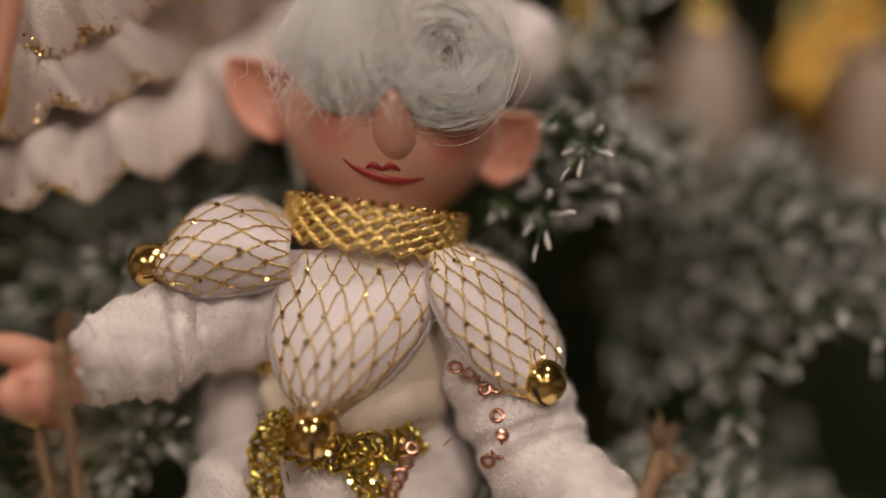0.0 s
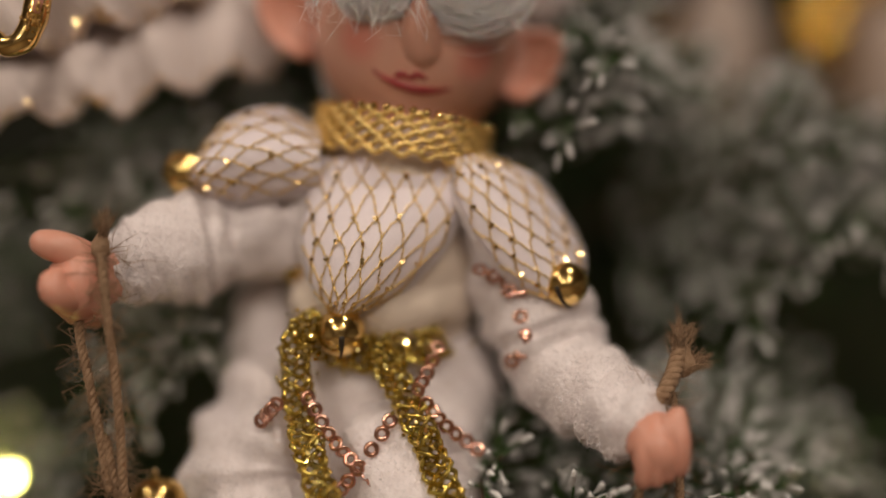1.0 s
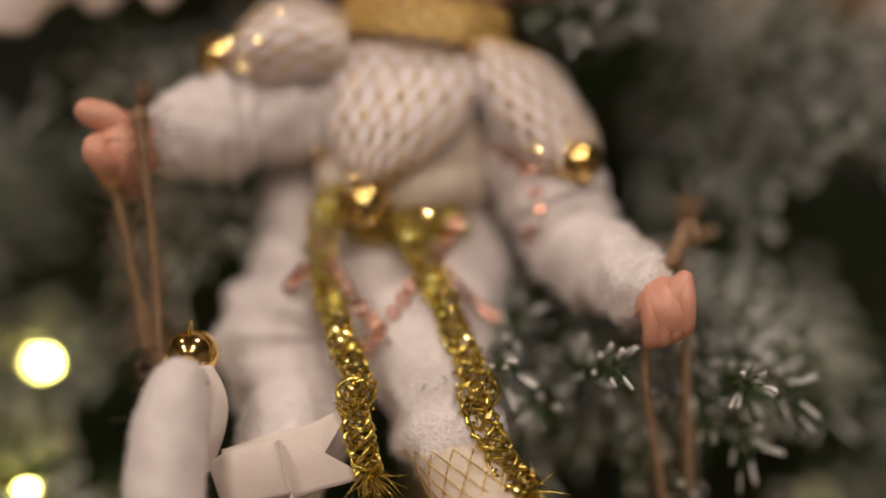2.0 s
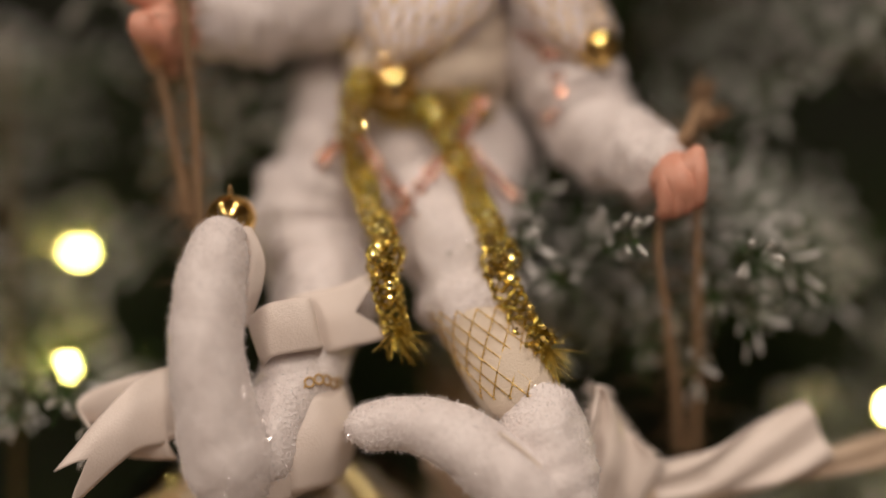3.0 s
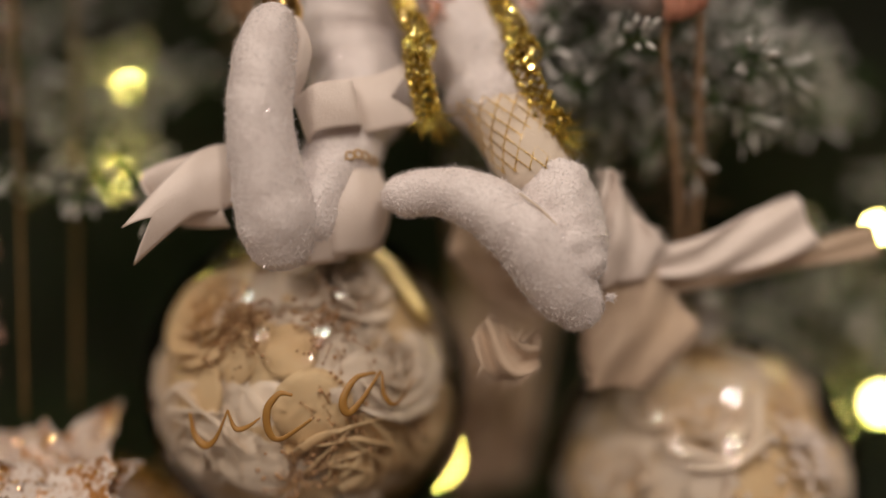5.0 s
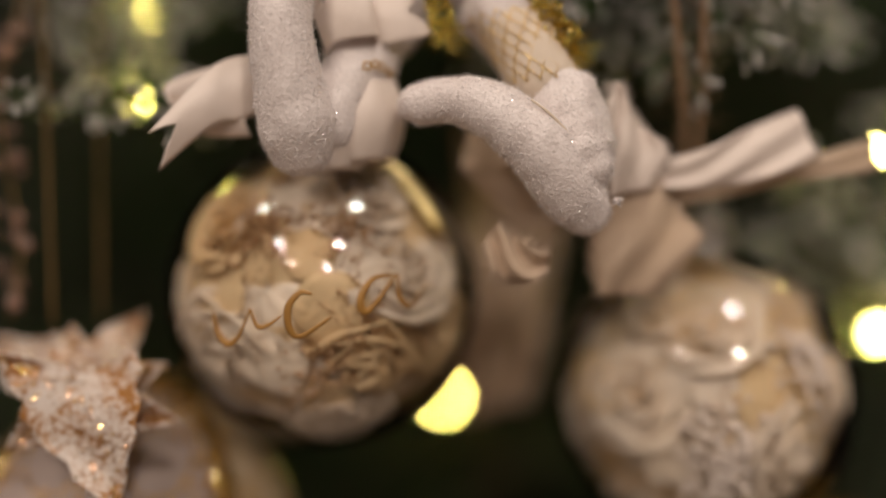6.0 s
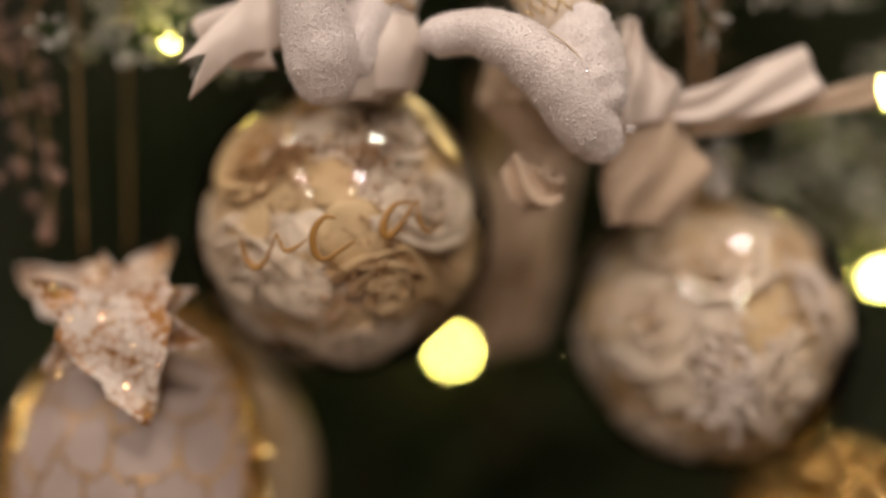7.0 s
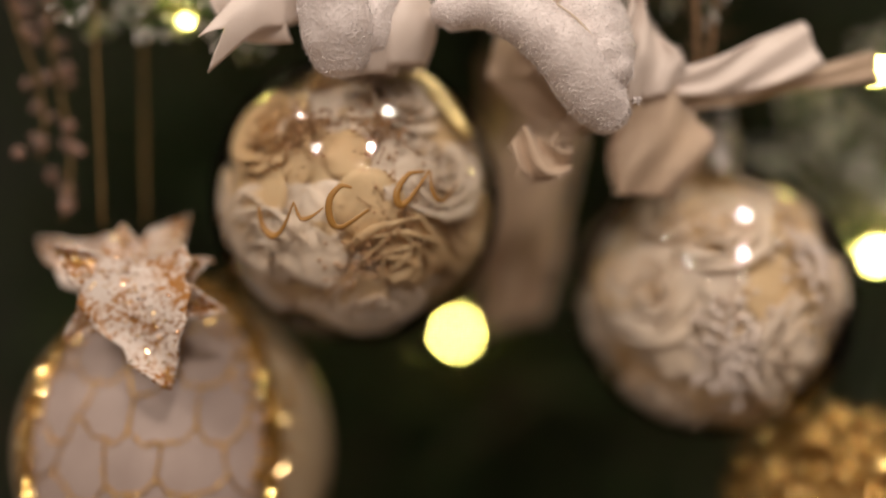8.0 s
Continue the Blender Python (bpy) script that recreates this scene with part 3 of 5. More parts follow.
def on_face(x, z, lift=0.0004):
    """The face's surface in front, at x and z."""
    q = np.array((x, 0, z)) - HEAD
    c, s = math.cos(radians(8)), math.sin(radians(8))
    lx, lz = (c * q[0] - s * q[2]), (s * q[0] + c * q[2])
    dx, dz = lx / HR[0], lz / HR[2]
    dy = math.sqrt(max(0.02, 1 - dx * dx - dz * dz))
    d = Vector((dx, -dy, dz)).normalized()
    p = head_shape(d, Vector((d.x * HR[0], d.y * HR[1], d.z * HR[2])))
    return np.array((x, HEAD[1] + p.y - lift, z))


doll.ball(HEAD, tuple(HR), FACE, 48, 36, turn=TILT_HEAD, shape=head_shape)
# nose, turned up
nose = on_face(*[(-0.0141, 0.2700, 1.3340)[i] for i in (0, 2)])
doll.tube([nose + (0.001, 0.009, -0.007), nose + (0.0005, 0.0055, -0.002), nose + (0.0, 0.0014, 0.003), nose + (-0.0003, -0.0022, 0.0075), nose + (-0.0006, -0.0036, 0.0098)], (0.0052, 0.0070, 0.0062, 0.0038, 0.0018), FACE, 20, 24)
# mouth
MOUTH = [(-0.0297, 0.2730, 1.3272), (-0.0259, 0.2730, 1.3240), (-0.0211, 0.2730, 1.3216), (-0.0150, 0.2730, 1.3200), (-0.0094, 0.2730, 1.3200), (-0.0046, 0.2730, 1.3211), (-0.0010, 0.2730, 1.3224)]
line = [on_face(p[0], p[2], 0.0006) for p in MOUTH]
doll.tube(line, (0.0003, 0.0008, 0.0014, 0.0016, 0.0011, 0.0006, 0.0002), LIPS, 8, 30)
UPPER = [(-0.0230, 0.2730, 1.3229), (-0.0198, 0.2730, 1.3240), (-0.0173, 0.2730, 1.3230), (-0.0147, 0.2730, 1.3238), (-0.0112, 0.2730, 1.3219)]
doll.tube([on_face(q[0], q[2], 0.0004) for q in UPPER], (0.0003, 0.0011, 0.0008, 0.0011, 0.0003), LIPS, 8, 24)


# ears: cupped, pointed
def ear(base, tip, width, lobe):
    """A cupped leaf that narrows to a rounded point."""
    b, tp = np.array(base), np.array(tip)
    axis = tp - b
    side = unit(np.cross(axis, (0, -1, 0))) * width * lobe

    def fn(u, v):
        s = 2 * u - 1
        w = math.sin(math.pi * (0.22 + 0.76 * v)) ** 0.85
        w *= 1 + 0.25 * max(0.0, -s) * (1 - v)
        return b + axis * (v * 1.0) + side * s * w + np.array((0, 0.0062 * (1 - s * s) * w - 0.003 * v * (1 - v), 0)) - axis * 0.10 * (1 - s * s) * (1 - v)
    doll.sheet(fn, 16, 18, VINYL, 0.0022)
    rim = [fn(0, v / 12) for v in range(13)] + [fn(1, v / 12) for v in range(12, -1, -1)]
    doll.tube(rim, [0.0013] * 26, VINYL, 8, 60)


ear((-0.0473, 0.2970, 1.3381), (-0.0656, 0.2980, 1.3577), 0.0094, -1)
ear((0.0120, 0.2970, 1.3252), (0.0283, 0.2980, 1.3399), 0.0094, 1)

# hair: a rolled lock and a swirled lock over the brow
LOCK_A, LOCK_B = np.array((-0.0250, 0.2740, 1.3617)), np.array((0.0010, 0.2720, 1.3543))
doll.ball(LOCK_A, (0.0098, 0.0062, 0.0145), HAIR, 24, 16, 0.12, 150)
for i in range(2600):
    x = rng.normal(0, 0.0068)
    x = max(-0.0155, min(0.0155, x))
    rad = 1.0 + rng.uniform(-0.08, 0.2)
    shrink = math.sqrt(max(0.1, 1 - (x / 0.0165) ** 2))
    a0, a1 = rng.uniform(1.2, 1.9), rng.uniform(4.6, 5.6)
    bend, wave, phase = rng.normal(0, 0.0040), rng.normal(0, 0.0011), rng.uniform(0, 6)
    pts = []
    for k in range(13):
        a = a0 + (a1 - a0) * k / 12
        pts.append(LOCK_A + np.array((x + bend * math.sin(a * 1.3) + wave * math.sin(3 * a + phase), math.cos(a) * 0.0112 * rad * shrink, math.sin(a) * 0.0205 * rad * shrink)) + rng.normal(0, 0.00012, 3))
    doll.hair(pts, 0.00017, HAIR)
for i in range(1500):
    ra = 0.005 + 0.0115 * rng.random() ** 0.7
    depth = 0.003 - 0.008 * math.sin(math.pi * min(1, max(0, (ra - 0.003) / 0.0145))) + rng.normal(0, 0.0012)
    a0, span = rng.uniform(0, 6.28), rng.uniform(1.5, 4.2)
    off = rng.normal(0, 0.0022, 2)
    pts = []
    for k in range(15):
        a = a0 + span * k / 14
        r2 = ra * (1 + 0.07 * k / 14)
        pts.append(LOCK_B + np.array((math.cos(a) * r2 + off[0], depth, math.sin(a) * r2 * 1.08 + off[1])))
    doll.hair(pts, 0.00017, HAIR)
doll.ball(LOCK_B + (0, 0.011, 0.002), (0.0155, 0.006, 0.0165), SCALP, 20, 12, 0.1, 150)
# the rest of the hair over the crown and down behind the ears
doll.ball(HEAD + (0, 0.006, 0.018), (0.0335, 0.030, 0.030), HAIR, 32, 20, 0.10, 90)
for i in range(260):
    s = -1 if i % 2 else 1
    a = rng.uniform(-0.3, 0.9)
    p = HEAD + np.array((s * 0.031, 0.006 + rng.normal(0, 0.005), 0.012 + rng.normal(0, 0.006) - (0.005 if s > 0 else 0)))
    pts = [p + np.array((s * (0.002 * math.sin(k * 0.7) + rng.normal(0, 0.0003)), -0.0005 * k * 0.4, -0.0042 * k)) for k in range(5 if s > 0 else 8)]
    doll.hair(pts, 0.00022, HAIR)
for i in range(520):
    p = LOCK_A + np.array((rng.normal(0.004, 0.013), -0.008 + rng.normal(0, 0.003), -0.010 + rng.normal(0, 0.004)))
    d = np.array((rng.normal(0, 0.004), rng.normal(-0.001, 0.001), -rng.uniform(0.003, 0.009)))
    doll.hair([p, p + d * 0.5 + rng.normal(0, 0.0008, 3), p + d + rng.normal(0, 0.001, 3), p + d * 1.3 + rng.normal(0, 0.002, 3)], 0.00018, HAIR)
# pompon of the cap beside the hair, with pink beads
POM = np.array((0.0250, 0.3100, 1.3628))
doll.ball(POM, (0.0125, 0.0115, 0.016), VELVET, 20, 14, 0.12, 120)
doll.tube([HEAD + (-0.02, 0.015, 0.034), HEAD + (0.0, 0.01, 0.043), HEAD + (0.022, 0.008, 0.032), POM], (0.016, 0.02, 0.015, 0.009), VELVET, 16, 20, 0.1, 100)
for p in ((0.0114, 0.2870, 1.3633), (0.0091, 0.2870, 1.3677), (0.0132, 0.2890, 1.3590), (0.0047, 0.2870, 1.3717), (0.0126, 0.2900, 1.3528)):
    doll.ball(p, 0.0016, ROSE_GOLD, 10, 6)

# neck and its braided gold band
NECK = np.array((-0.0205, 0.2920, 1.3060))
SLOPE = Euler((0, radians(7.5), 0)).to_matrix()
doll.tube([NECK + (0, 0.004, -0.004), NECK + (0, 0.002, -0.022)], (0.0225, 0.0235), CREAM, 24, 8)
for row in range(7):
    h = -0.0055 + 0.0018 * row
    pts = []
    for i in range(73):
        a = 2 * math.pi * i / 72
        w = 0.0011 * math.sin(22 * a + row * 2.1)
        pts.append(NECK + np.array(SLOPE @ Vector(((0.0268 + 0.3 * w) * math.cos(a), (0.0242 + 0.4 * w) * math.sin(a), h + w - 0.002 * math.sin(a) * 0))))
    doll.tube(pts, [0.00105] * len(pts), GOLD_CORD, 6, 145)
for i in range(44):
    a = 2 * math.pi * i / 44
    doll.ball(NECK + np.array(SLOPE @ Vector((0.0272 * math.cos(a), 0.0246 * math.sin(a), 0.0067))), 0.00125, GOLD, 8, 6)

# torso and belly
doll.ball((-0.0250, 0.2965, 1.2689), (0.030, 0.0225, 0.036), CREAM, 32, 24, 0.10, 45)
doll.ball((-0.0272, 0.2920, 1.2574), (0.029, 0.0205, 0.0165), CREAM, 32, 20, 0.12, 70)

# cape petals
CAPE = [
    (patch([(-0.0459, 0.2800, 1.2994), (-0.0474, 0.2760, 1.2874), (-0.0480, 0.2720, 1.2751), (-0.0445, 0.2700, 1.2628), (-0.0380, 0.2700, 1.2538)],
           [(-0.0036, 0.2800, 1.2985), (-0.0025, 0.2760, 1.2874), (-0.0072, 0.2730, 1.2750), (-0.0202, 0.2710, 1.2611), (-0.0355, 0.2700, 1.2534)], 0.0075), 7, 4),
    (patch([(-0.0437, 0.2830, 1.3076), (-0.0572, 0.2840, 1.3148), (-0.0705, 0.2840, 1.3121), (-0.0785, 0.2830, 1.3035), (-0.0816, 0.2810, 1.2952)],
           [(-0.0433, 0.2750, 1.2921), (-0.0556, 0.2760, 1.2892), (-0.0671, 0.2770, 1.2880), (-0.0755, 0.2780, 1.2888), (-0.0810, 0.2800, 1.2920)], 0.011), 5, 4),
    (patch([(-0.0039, 0.2750, 1.2986), (-0.0025, 0.2710, 1.2867), (0.0044, 0.2700, 1.2741), (0.0152, 0.2710, 1.2629), (0.0241, 0.2730, 1.2589)],
           [(0.0051, 0.2820, 1.3002), (0.0202, 0.2850, 1.2938), (0.0302, 0.2850, 1.2801), (0.0340, 0.2820, 1.2688), (0.0288, 0.2760, 1.2590)], 0.0075), 5, 5),
]
for fn, across, down in CAPE:
    doll.sheet(fn, 20, 30, SATIN_WHITE, 0.0022)
    net(doll, fn, across, down, GOLD_CORD, rng)
    # velvet hem under each petal
    doll.tube([fn(0, v / 12) + (0, 0.002, -0.0006) for v in range(13)] + [fn(1, v / 12) + (0, 0.002, -0.0006) for v in range(12, -1, -1)], [0.0017] * 26, VELVET, 8, 70, 0.25, 400)

# arms
doll.tube([(-0.0457, 0.2960, 1.2863), (-0.0564, 0.2930, 1.2796), (-0.0673, 0.2880, 1.2757), (-0.0749, 0.2850, 1.2735), (-0.0799, 0.2820, 1.2729)], (0.0150, 0.0140, 0.0132, 0.0128, 0.012), VELVET, 24, 30, 0.22, 110, ridges=4, ridge=0.05)
doll.tube([(-0.0730, 0.2840, 1.2736), (-0.0813, 0.2810, 1.2730), (-0.0903, 0.2760, 1.2711), (-0.0968, 0.2730, 1.2682), (-0.1006, 0.2710, 1.2668)], (0.0125, 0.0158, 0.0142, 0.0115, 0.0080), VELVET, 24, 30, 0.22, 120, ridges=5, ridge=0.06)
doll.tube([(-0.0941, 0.2730, 1.2682), (-0.0990, 0.2710, 1.2672), (-0.1021, 0.2700, 1.2662)], (0.0120, 0.0110, 0.0098), VELVET, 20, 12, 0.3, 260)
doll.tube([(0.0015, 0.2980, 1.2927), (0.0095, 0.2950, 1.2783), (0.0188, 0.2890, 1.2591), (0.0243, 0.2860, 1.2454), (0.0291, 0.2800, 1.2359), (0.0380, 0.2720, 1.2304), (0.0463, 0.2640, 1.2260)],
          (0.0140, 0.0160, 0.0170, 0.0160, 0.0150, 0.0138, 0.0118), VELVET, 26, 46, 0.14, 90, ridges=8, ridge=0.055)
doll.tube([(0.0398, 0.2680, 1.2285), (0.0461, 0.2630, 1.2246), (0.0494, 0.2600, 1.2225)], (0.0130, 0.0122, 0.0100), VELVET, 20, 12, 0.25, 260)
# palm, thumb, curled fingers
doll.tube([(-0.0978, 0.2700, 1.2662), (-0.1049, 0.2660, 1.2647), (-0.1095, 0.2620, 1.2626), (-0.1132, 0.2600, 1.2621)], (0.0066, 0.0090, 0.0105, 0.0085), VINYL, 18, 16, 0.05, 120)
doll.tube([(-0.1057, 0.2620, 1.2679), (-0.1108, 0.2580, 1.2718), (-0.1157, 0.2560, 1.2736), (-0.1187, 0.2560, 1.2744)], (0.0055, 0.0047, 0.0042, 0.0032), VINYL, 12, 14)
for k in range(4):
    a, b = np.array((-0.1078, 0.2580, 1.2586)), np.array((-0.1127, 0.2520, 1.2633))
    o = np.array((0, 0.0045, -0.0018)) * k
    doll.tube([a + o, (a + b) / 2 + o + (-0.001, -0.003, -0.001), b + o, b + o + (0.002, 0.005, 0.001)], (0.0040, 0.0042, 0.0038, 0.003), VINYL, 10, 10)
doll.tube([(0.0467, 0.2620, 1.2248), (0.0493, 0.2570, 1.2221), (0.0509, 0.2545, 1.2184), (0.0505, 0.2540, 1.2135)], (0.0058, 0.0074, 0.0082, 0.0060), VINYL, 18, 16, 0.04, 120)
doll.tube([(0.0520, 0.2525, 1.2203), (0.0550, 0.2520, 1.2255), (0.0567, 0.2525, 1.2283)], (0.0050, 0.0040, 0.0026), VINYL, 12, 12)
for k in range(4):
    a = np.array((0.0468, 0.2505, 1.2184)) + np.array((0.0031, -0.0003 * (k % 2), 0.0004 * k)) * k
    doll.tube([a + (0, 0.003, 0.007), a, a + (0.0004, 0.0016, -0.0075), a + (0.0004, 0.006, -0.0085)], (0.0024, 0.0030, 0.0026, 0.0022), VINYL, 10, 12)

# trousers and legs
doll.ball((-0.0310, 0.3020, 1.2235), (0.0365, 0.025, 0.0270), VELVET, 32, 22, 0.14, 60)
doll.ball((-0.0063, 0.3010, 1.2290), (0.0165, 0.018, 0.0200), VELVET, 20, 14, 0.2, 90)
doll.ball((-0.0642, 0.3090, 1.2421), (0.0125, 0.014, 0.0230), VELVET, 20, 14, 0.3, 120)
doll.tube([(-0.0535, 0.2990, 1.2273), (-0.0626, 0.2890, 1.2099), (-0.0639, 0.2830, 1.1986), (-0.0591, 0.2760, 1.1888)], (0.0215, 0.0205, 0.0190, 0.0155), VELVET, 26, 34, 0.25, 90, ridges=4, ridge=0.04)
doll.tube([(-0.0597, 0.2750, 1.1898), (-0.0557, 0.2720, 1.1812), (-0.0584, 0.2660, 1.1783), (-0.0617, 0.2520, 1.1572), (-0.0727, 0.2400, 1.1340)], (0.0160, 0.0168, 0.0150, 0.0125, 0.0115), VELVET, 22, 30, 0.12, 100)
doll.tube([(-0.0141, 0.2970, 1.2278), (-0.0134, 0.2890, 1.2018), (-0.0215, 0.2820, 1.2112), (-0.0123, 0.2670, 1.1871), (-0.0066, 0.2580, 1.1748)], (0.0205, 0.0200, 0.0178, 0.0160, 0.0150), VELVET, 26, 40, 0.22, 90, ridges=5, ridge=0.05)
doll.tube([(-0.0085, 0.2630, 1.1800), (-0.0020, 0.2530, 1.1663), (0.0060, 0.2480, 1.1530)], (0.0142, 0.0128, 0.0118), CREAM, 22, 14, 0.05, 100)
# gold lattice on the stocking
for k in range(9):
    for s in (1, -1):
        pts = []
        for i in range(10):
            f = i / 9
            c = np.array((-0.0085, 0.2590, 1.1800)) * (1 - f) + np.array((0.0043, 0.2490, 1.1555)) * f
            a = -math.pi + math.pi * k / 8 + s * f * 1.4
            pts.append(c + (0.0153 - 0.0026 * f) * np.array((math.cos(a), -abs(math.sin(a)), 0.15 * math.cos(a))))
        doll.tube(pts, [0.00022] * 10, GOLD_CORD, 4, 12)
# shoes with curled toes
doll.tube([(0.0060, 0.2490, 1.1547), (0.0111, 0.2440, 1.1468), (0.0154, 0.2400, 1.1340), (0.0175, 0.2370, 1.1229)], (0.0095, 0.0125, 0.0120, 0.0100), VELVET, 22, 22, 0.2, 160)
doll.tube([(0.0215, 0.2413, 1.1095), (0.0132, 0.2372, 1.1194), (0.0034, 0.2342, 1.1315), (-0.0037, 0.2342, 1.1373), (-0.0156, 0.2352, 1.1447), (-0.0278, 0.2372, 1.1469), (-0.0392, 0.2393, 1.1452), (-0.0436, 0.2403, 1.1442)],
          (0.0078, 0.0112, 0.0114, 0.0104, 0.0092, 0.0078, 0.0068, 0.0042), VELVET, 26, 60, 0.07, 130)
doll.tube([(-0.0813, 0.2372, 1.2015), (-0.0828, 0.2352, 1.1955), (-0.0843, 0.2321, 1.1822), (-0.0840, 0.2300, 1.1659), (-0.0812, 0.2311, 1.1495), (-0.0781, 0.2342, 1.1358), (-0.0767, 0.2383, 1.1250)],
          (0.0060, 0.0085, 0.0100, 0.0104, 0.0116, 0.0128, 0.0098), VELVET, 26, 60, 0.06, 130)
# seam of the shoe
doll.tube([(-0.0016, 0.2275, 1.1472), (0.0058, 0.2270, 1.1419), (0.0144, 0.2295, 1.1328), (0.0228, 0.2342, 1.1206)], (0.0004, 0.0005, 0.0005, 0.0004), CREAM, 5, 20)

# fluffy tufts where the pile is cut
for c, s, n in (((0.0284, 0.2320, 1.1159), 0.0022, 40), ((-0.0987, 0.2660, 1.2612), 0.004, 60), ((-0.0956, 0.2660, 1.2597), 0.003, 40)):
    for i in range(n):
        d = unit(rng.normal(0, 1, 3))
        doll.hair([np.array(c), np.array(c) + d * s * 0.5, np.array(c) + d * s * rng.uniform(0.6, 1.2)], 0.0005, VELVET)

# sequin rows
def sequins(path, n):
    for p in spline(path, n):
        ax = unit(np.array((rng.normal(0, 0.35), -1, rng.normal(0.1, 0.35))))
        doll.ring(p, ax, 0.0016, 0.00072, ROSE_GOLD, 14, 6)


sequins([(-0.0452, 0.2640, 1.2304), (-0.0379, 0.2630, 1.2187), (-0.0299, 0.2630, 1.2108), (-0.0196, 0.2640, 1.2039)], 12)
sequins([(-0.0221, 0.2640, 1.2241), (-0.0260, 0.2630, 1.2179), (-0.0323, 0.2630, 1.2092), (-0.0354, 0.2630, 1.2052)], 6)
sequins([(-0.0087, 0.2700, 1.2443), (-0.0118, 0.2670, 1.2373), (-0.0142, 0.2650, 1.2328)], 5)
sequins([(-0.0118, 0.2660, 1.2286), (-0.0062, 0.2670, 1.2221), (0.0028, 0.2710, 1.2149)], 7)
sequins([(-0.0589, 0.2660, 1.2236), (-0.0542, 0.2650, 1.2286)], 4)
sequins([(0.0118, 0.2725, 1.2605), (0.0174, 0.2710, 1.2467), (0.0127, 0.2730, 1.2400)], 5)
sequins([(0.0034, 0.2730, 1.2666), (0.0153, 0.2720, 1.2612)], 4)
for p, r in (((-0.0262, 0.2615, 1.2078), 0.0022), ((0.0165, 0.2700, 1.2480), 0.0020)):
    to_lamp, to_eye = unit(np.array((0.45, -0.1, 2.6)) - p), unit(np.array((-0.011, -0.035, 1.21)) - p)
    doll.ring(p, unit(to_lamp + to_eye), r * 0.55, r * 0.5, ROSE_GOLD, 14, 6)
    doll.ball(p, (r, 0.0005, r), ROSE_GOLD, 12, 8, turn=Vector((0, -1, 0)).rotation_difference(Vector(unit(to_lamp + to_eye))).to_matrix())
doll.pile(VELVET, 150000, 0.0017, 0.0002, rng, 1.0, PILE)
doll.pile(VELVET, 40000, 0.0011, 0.00034, rng, 1.3, SPARK)
doll_ob = doll.build("elf_doll")
tagged(doll_ob, "elf doll in white velvet suit with gold-netted cape", "doll")


# ---- jingle bells ----
def jingle_bell(p, r, tilt, label):
    ob = thing("jingle_bell", p, label, "bell", "small gold bells")
    kit = Kit()
    turn = Euler([radians(a) for a in tilt]).to_matrix()

    def belt(d, q):
        return q * (1 + 0.035 * math.exp(-(d.z / 0.10) ** 2))
    kit.ball(p, r, GOLD, 28, 20, turn=turn, shape=belt)
    kit.build("shell", ob)
    kit = Kit()
    # slot is not cut: a dark strip on the shell stands for its shade
    pts = [np.array(p) + np.array(turn @ Vector((0, -math.cos(a) * r * 1.01, -math.sin(a) * r * 1.01))) for a in (-0.05, 0.3, 0.7, 1.1, 1.5)]
    kit.tube(pts, (r * 0.13, r * 0.10, r * 0.07, r * 0.06, r * 0.05), DARK_SLOT, 6, 14)
    kit.build("slot", ob, "dark strip for the shade inside the bell's slot")
    kit = Kit()
    kit.ring(np.array(p) + np.array(turn @ Vector((0, 0, r * 1.15))), turn @ Vector((1, 0, 0)), r * 0.22, r * 0.06, GOLD, 14, 6)
    kit.build("loop", ob)


jingle_bell((-0.0365, 0.2690, 1.2486), 0.0071, (10, 0, 8), "round gold jingle bell at the tip of the front cape petal")
jingle_bell((0.0283, 0.2720, 1.2626), 0.0066, (10, -12, -30), "round gold jingle bell at the cape petal over the arm")
jingle_bell((-0.0849, 0.2810, 1.2952), 0.0068, (0, 60, 80), "round gold jingle bell at the shoulder petal of the cape")
jingle_bell((-0.0527, 0.2870, 1.2662), 0.0040, (10, 0, 0), "little gold jingle bell half hidden under the cape")
jingle_bell((-0.0825, 0.2480, 1.2046), 0.0073, (20, 0, 0), "round gold jingle bell on the curled shoe toe")


# ---- braided tinsel belt ----
def braid(kit, path, width, n, mat, strands=5, r=0.0008, pitch=0.015):
    """Flat plait: strands weave from side to side along the path."""
    c = spline(path, n)
    tang = np.gradient(c, axis=0)
    run = np.concatenate([[0], np.cumsum(np.linalg.norm(np.diff(c, axis=0), axis=1))])
    for s in range(strands):
        pts = []
        for i in range(n):
            t = unit(tang[i])
            side = unit(np.cross(t, (0, -1, 0)))
            out = np.cross(side, t)
            a = 2 * math.pi * (run[i] / pitch + s / strands)
            pts.append(c[i] + side * width * math.sin(a) + out * width * 0.45 * math.cos(2 * a + s) + rng.normal(0, 0.00018, 3))
        kit.tube(pts, [r] * n, mat, 5, n)
    for i in range(n // 2):
        k = rng.integers(1, n - 2)
        p = c[k] + rng.normal(0, width * 0.55, 3)
        d = unit(tang[k]) * rng.uniform(0.001, 0.004) + rng.normal(0, 0.0008, 3)
        kit.hair([p, p + d * 0.5 + rng.normal(0, 0.0003, 3), p + d], 0.0005, mat)
    for i in range(2 * n):
        k = rng.integers(1, n - 2)
        kit.flake(c[k] + rng.normal(0, width * 0.5, 3) + np.array((0, -0.0025, 0)), rng.uniform(0.0004, 0.0009), TINSEL_FLAKE, rng)


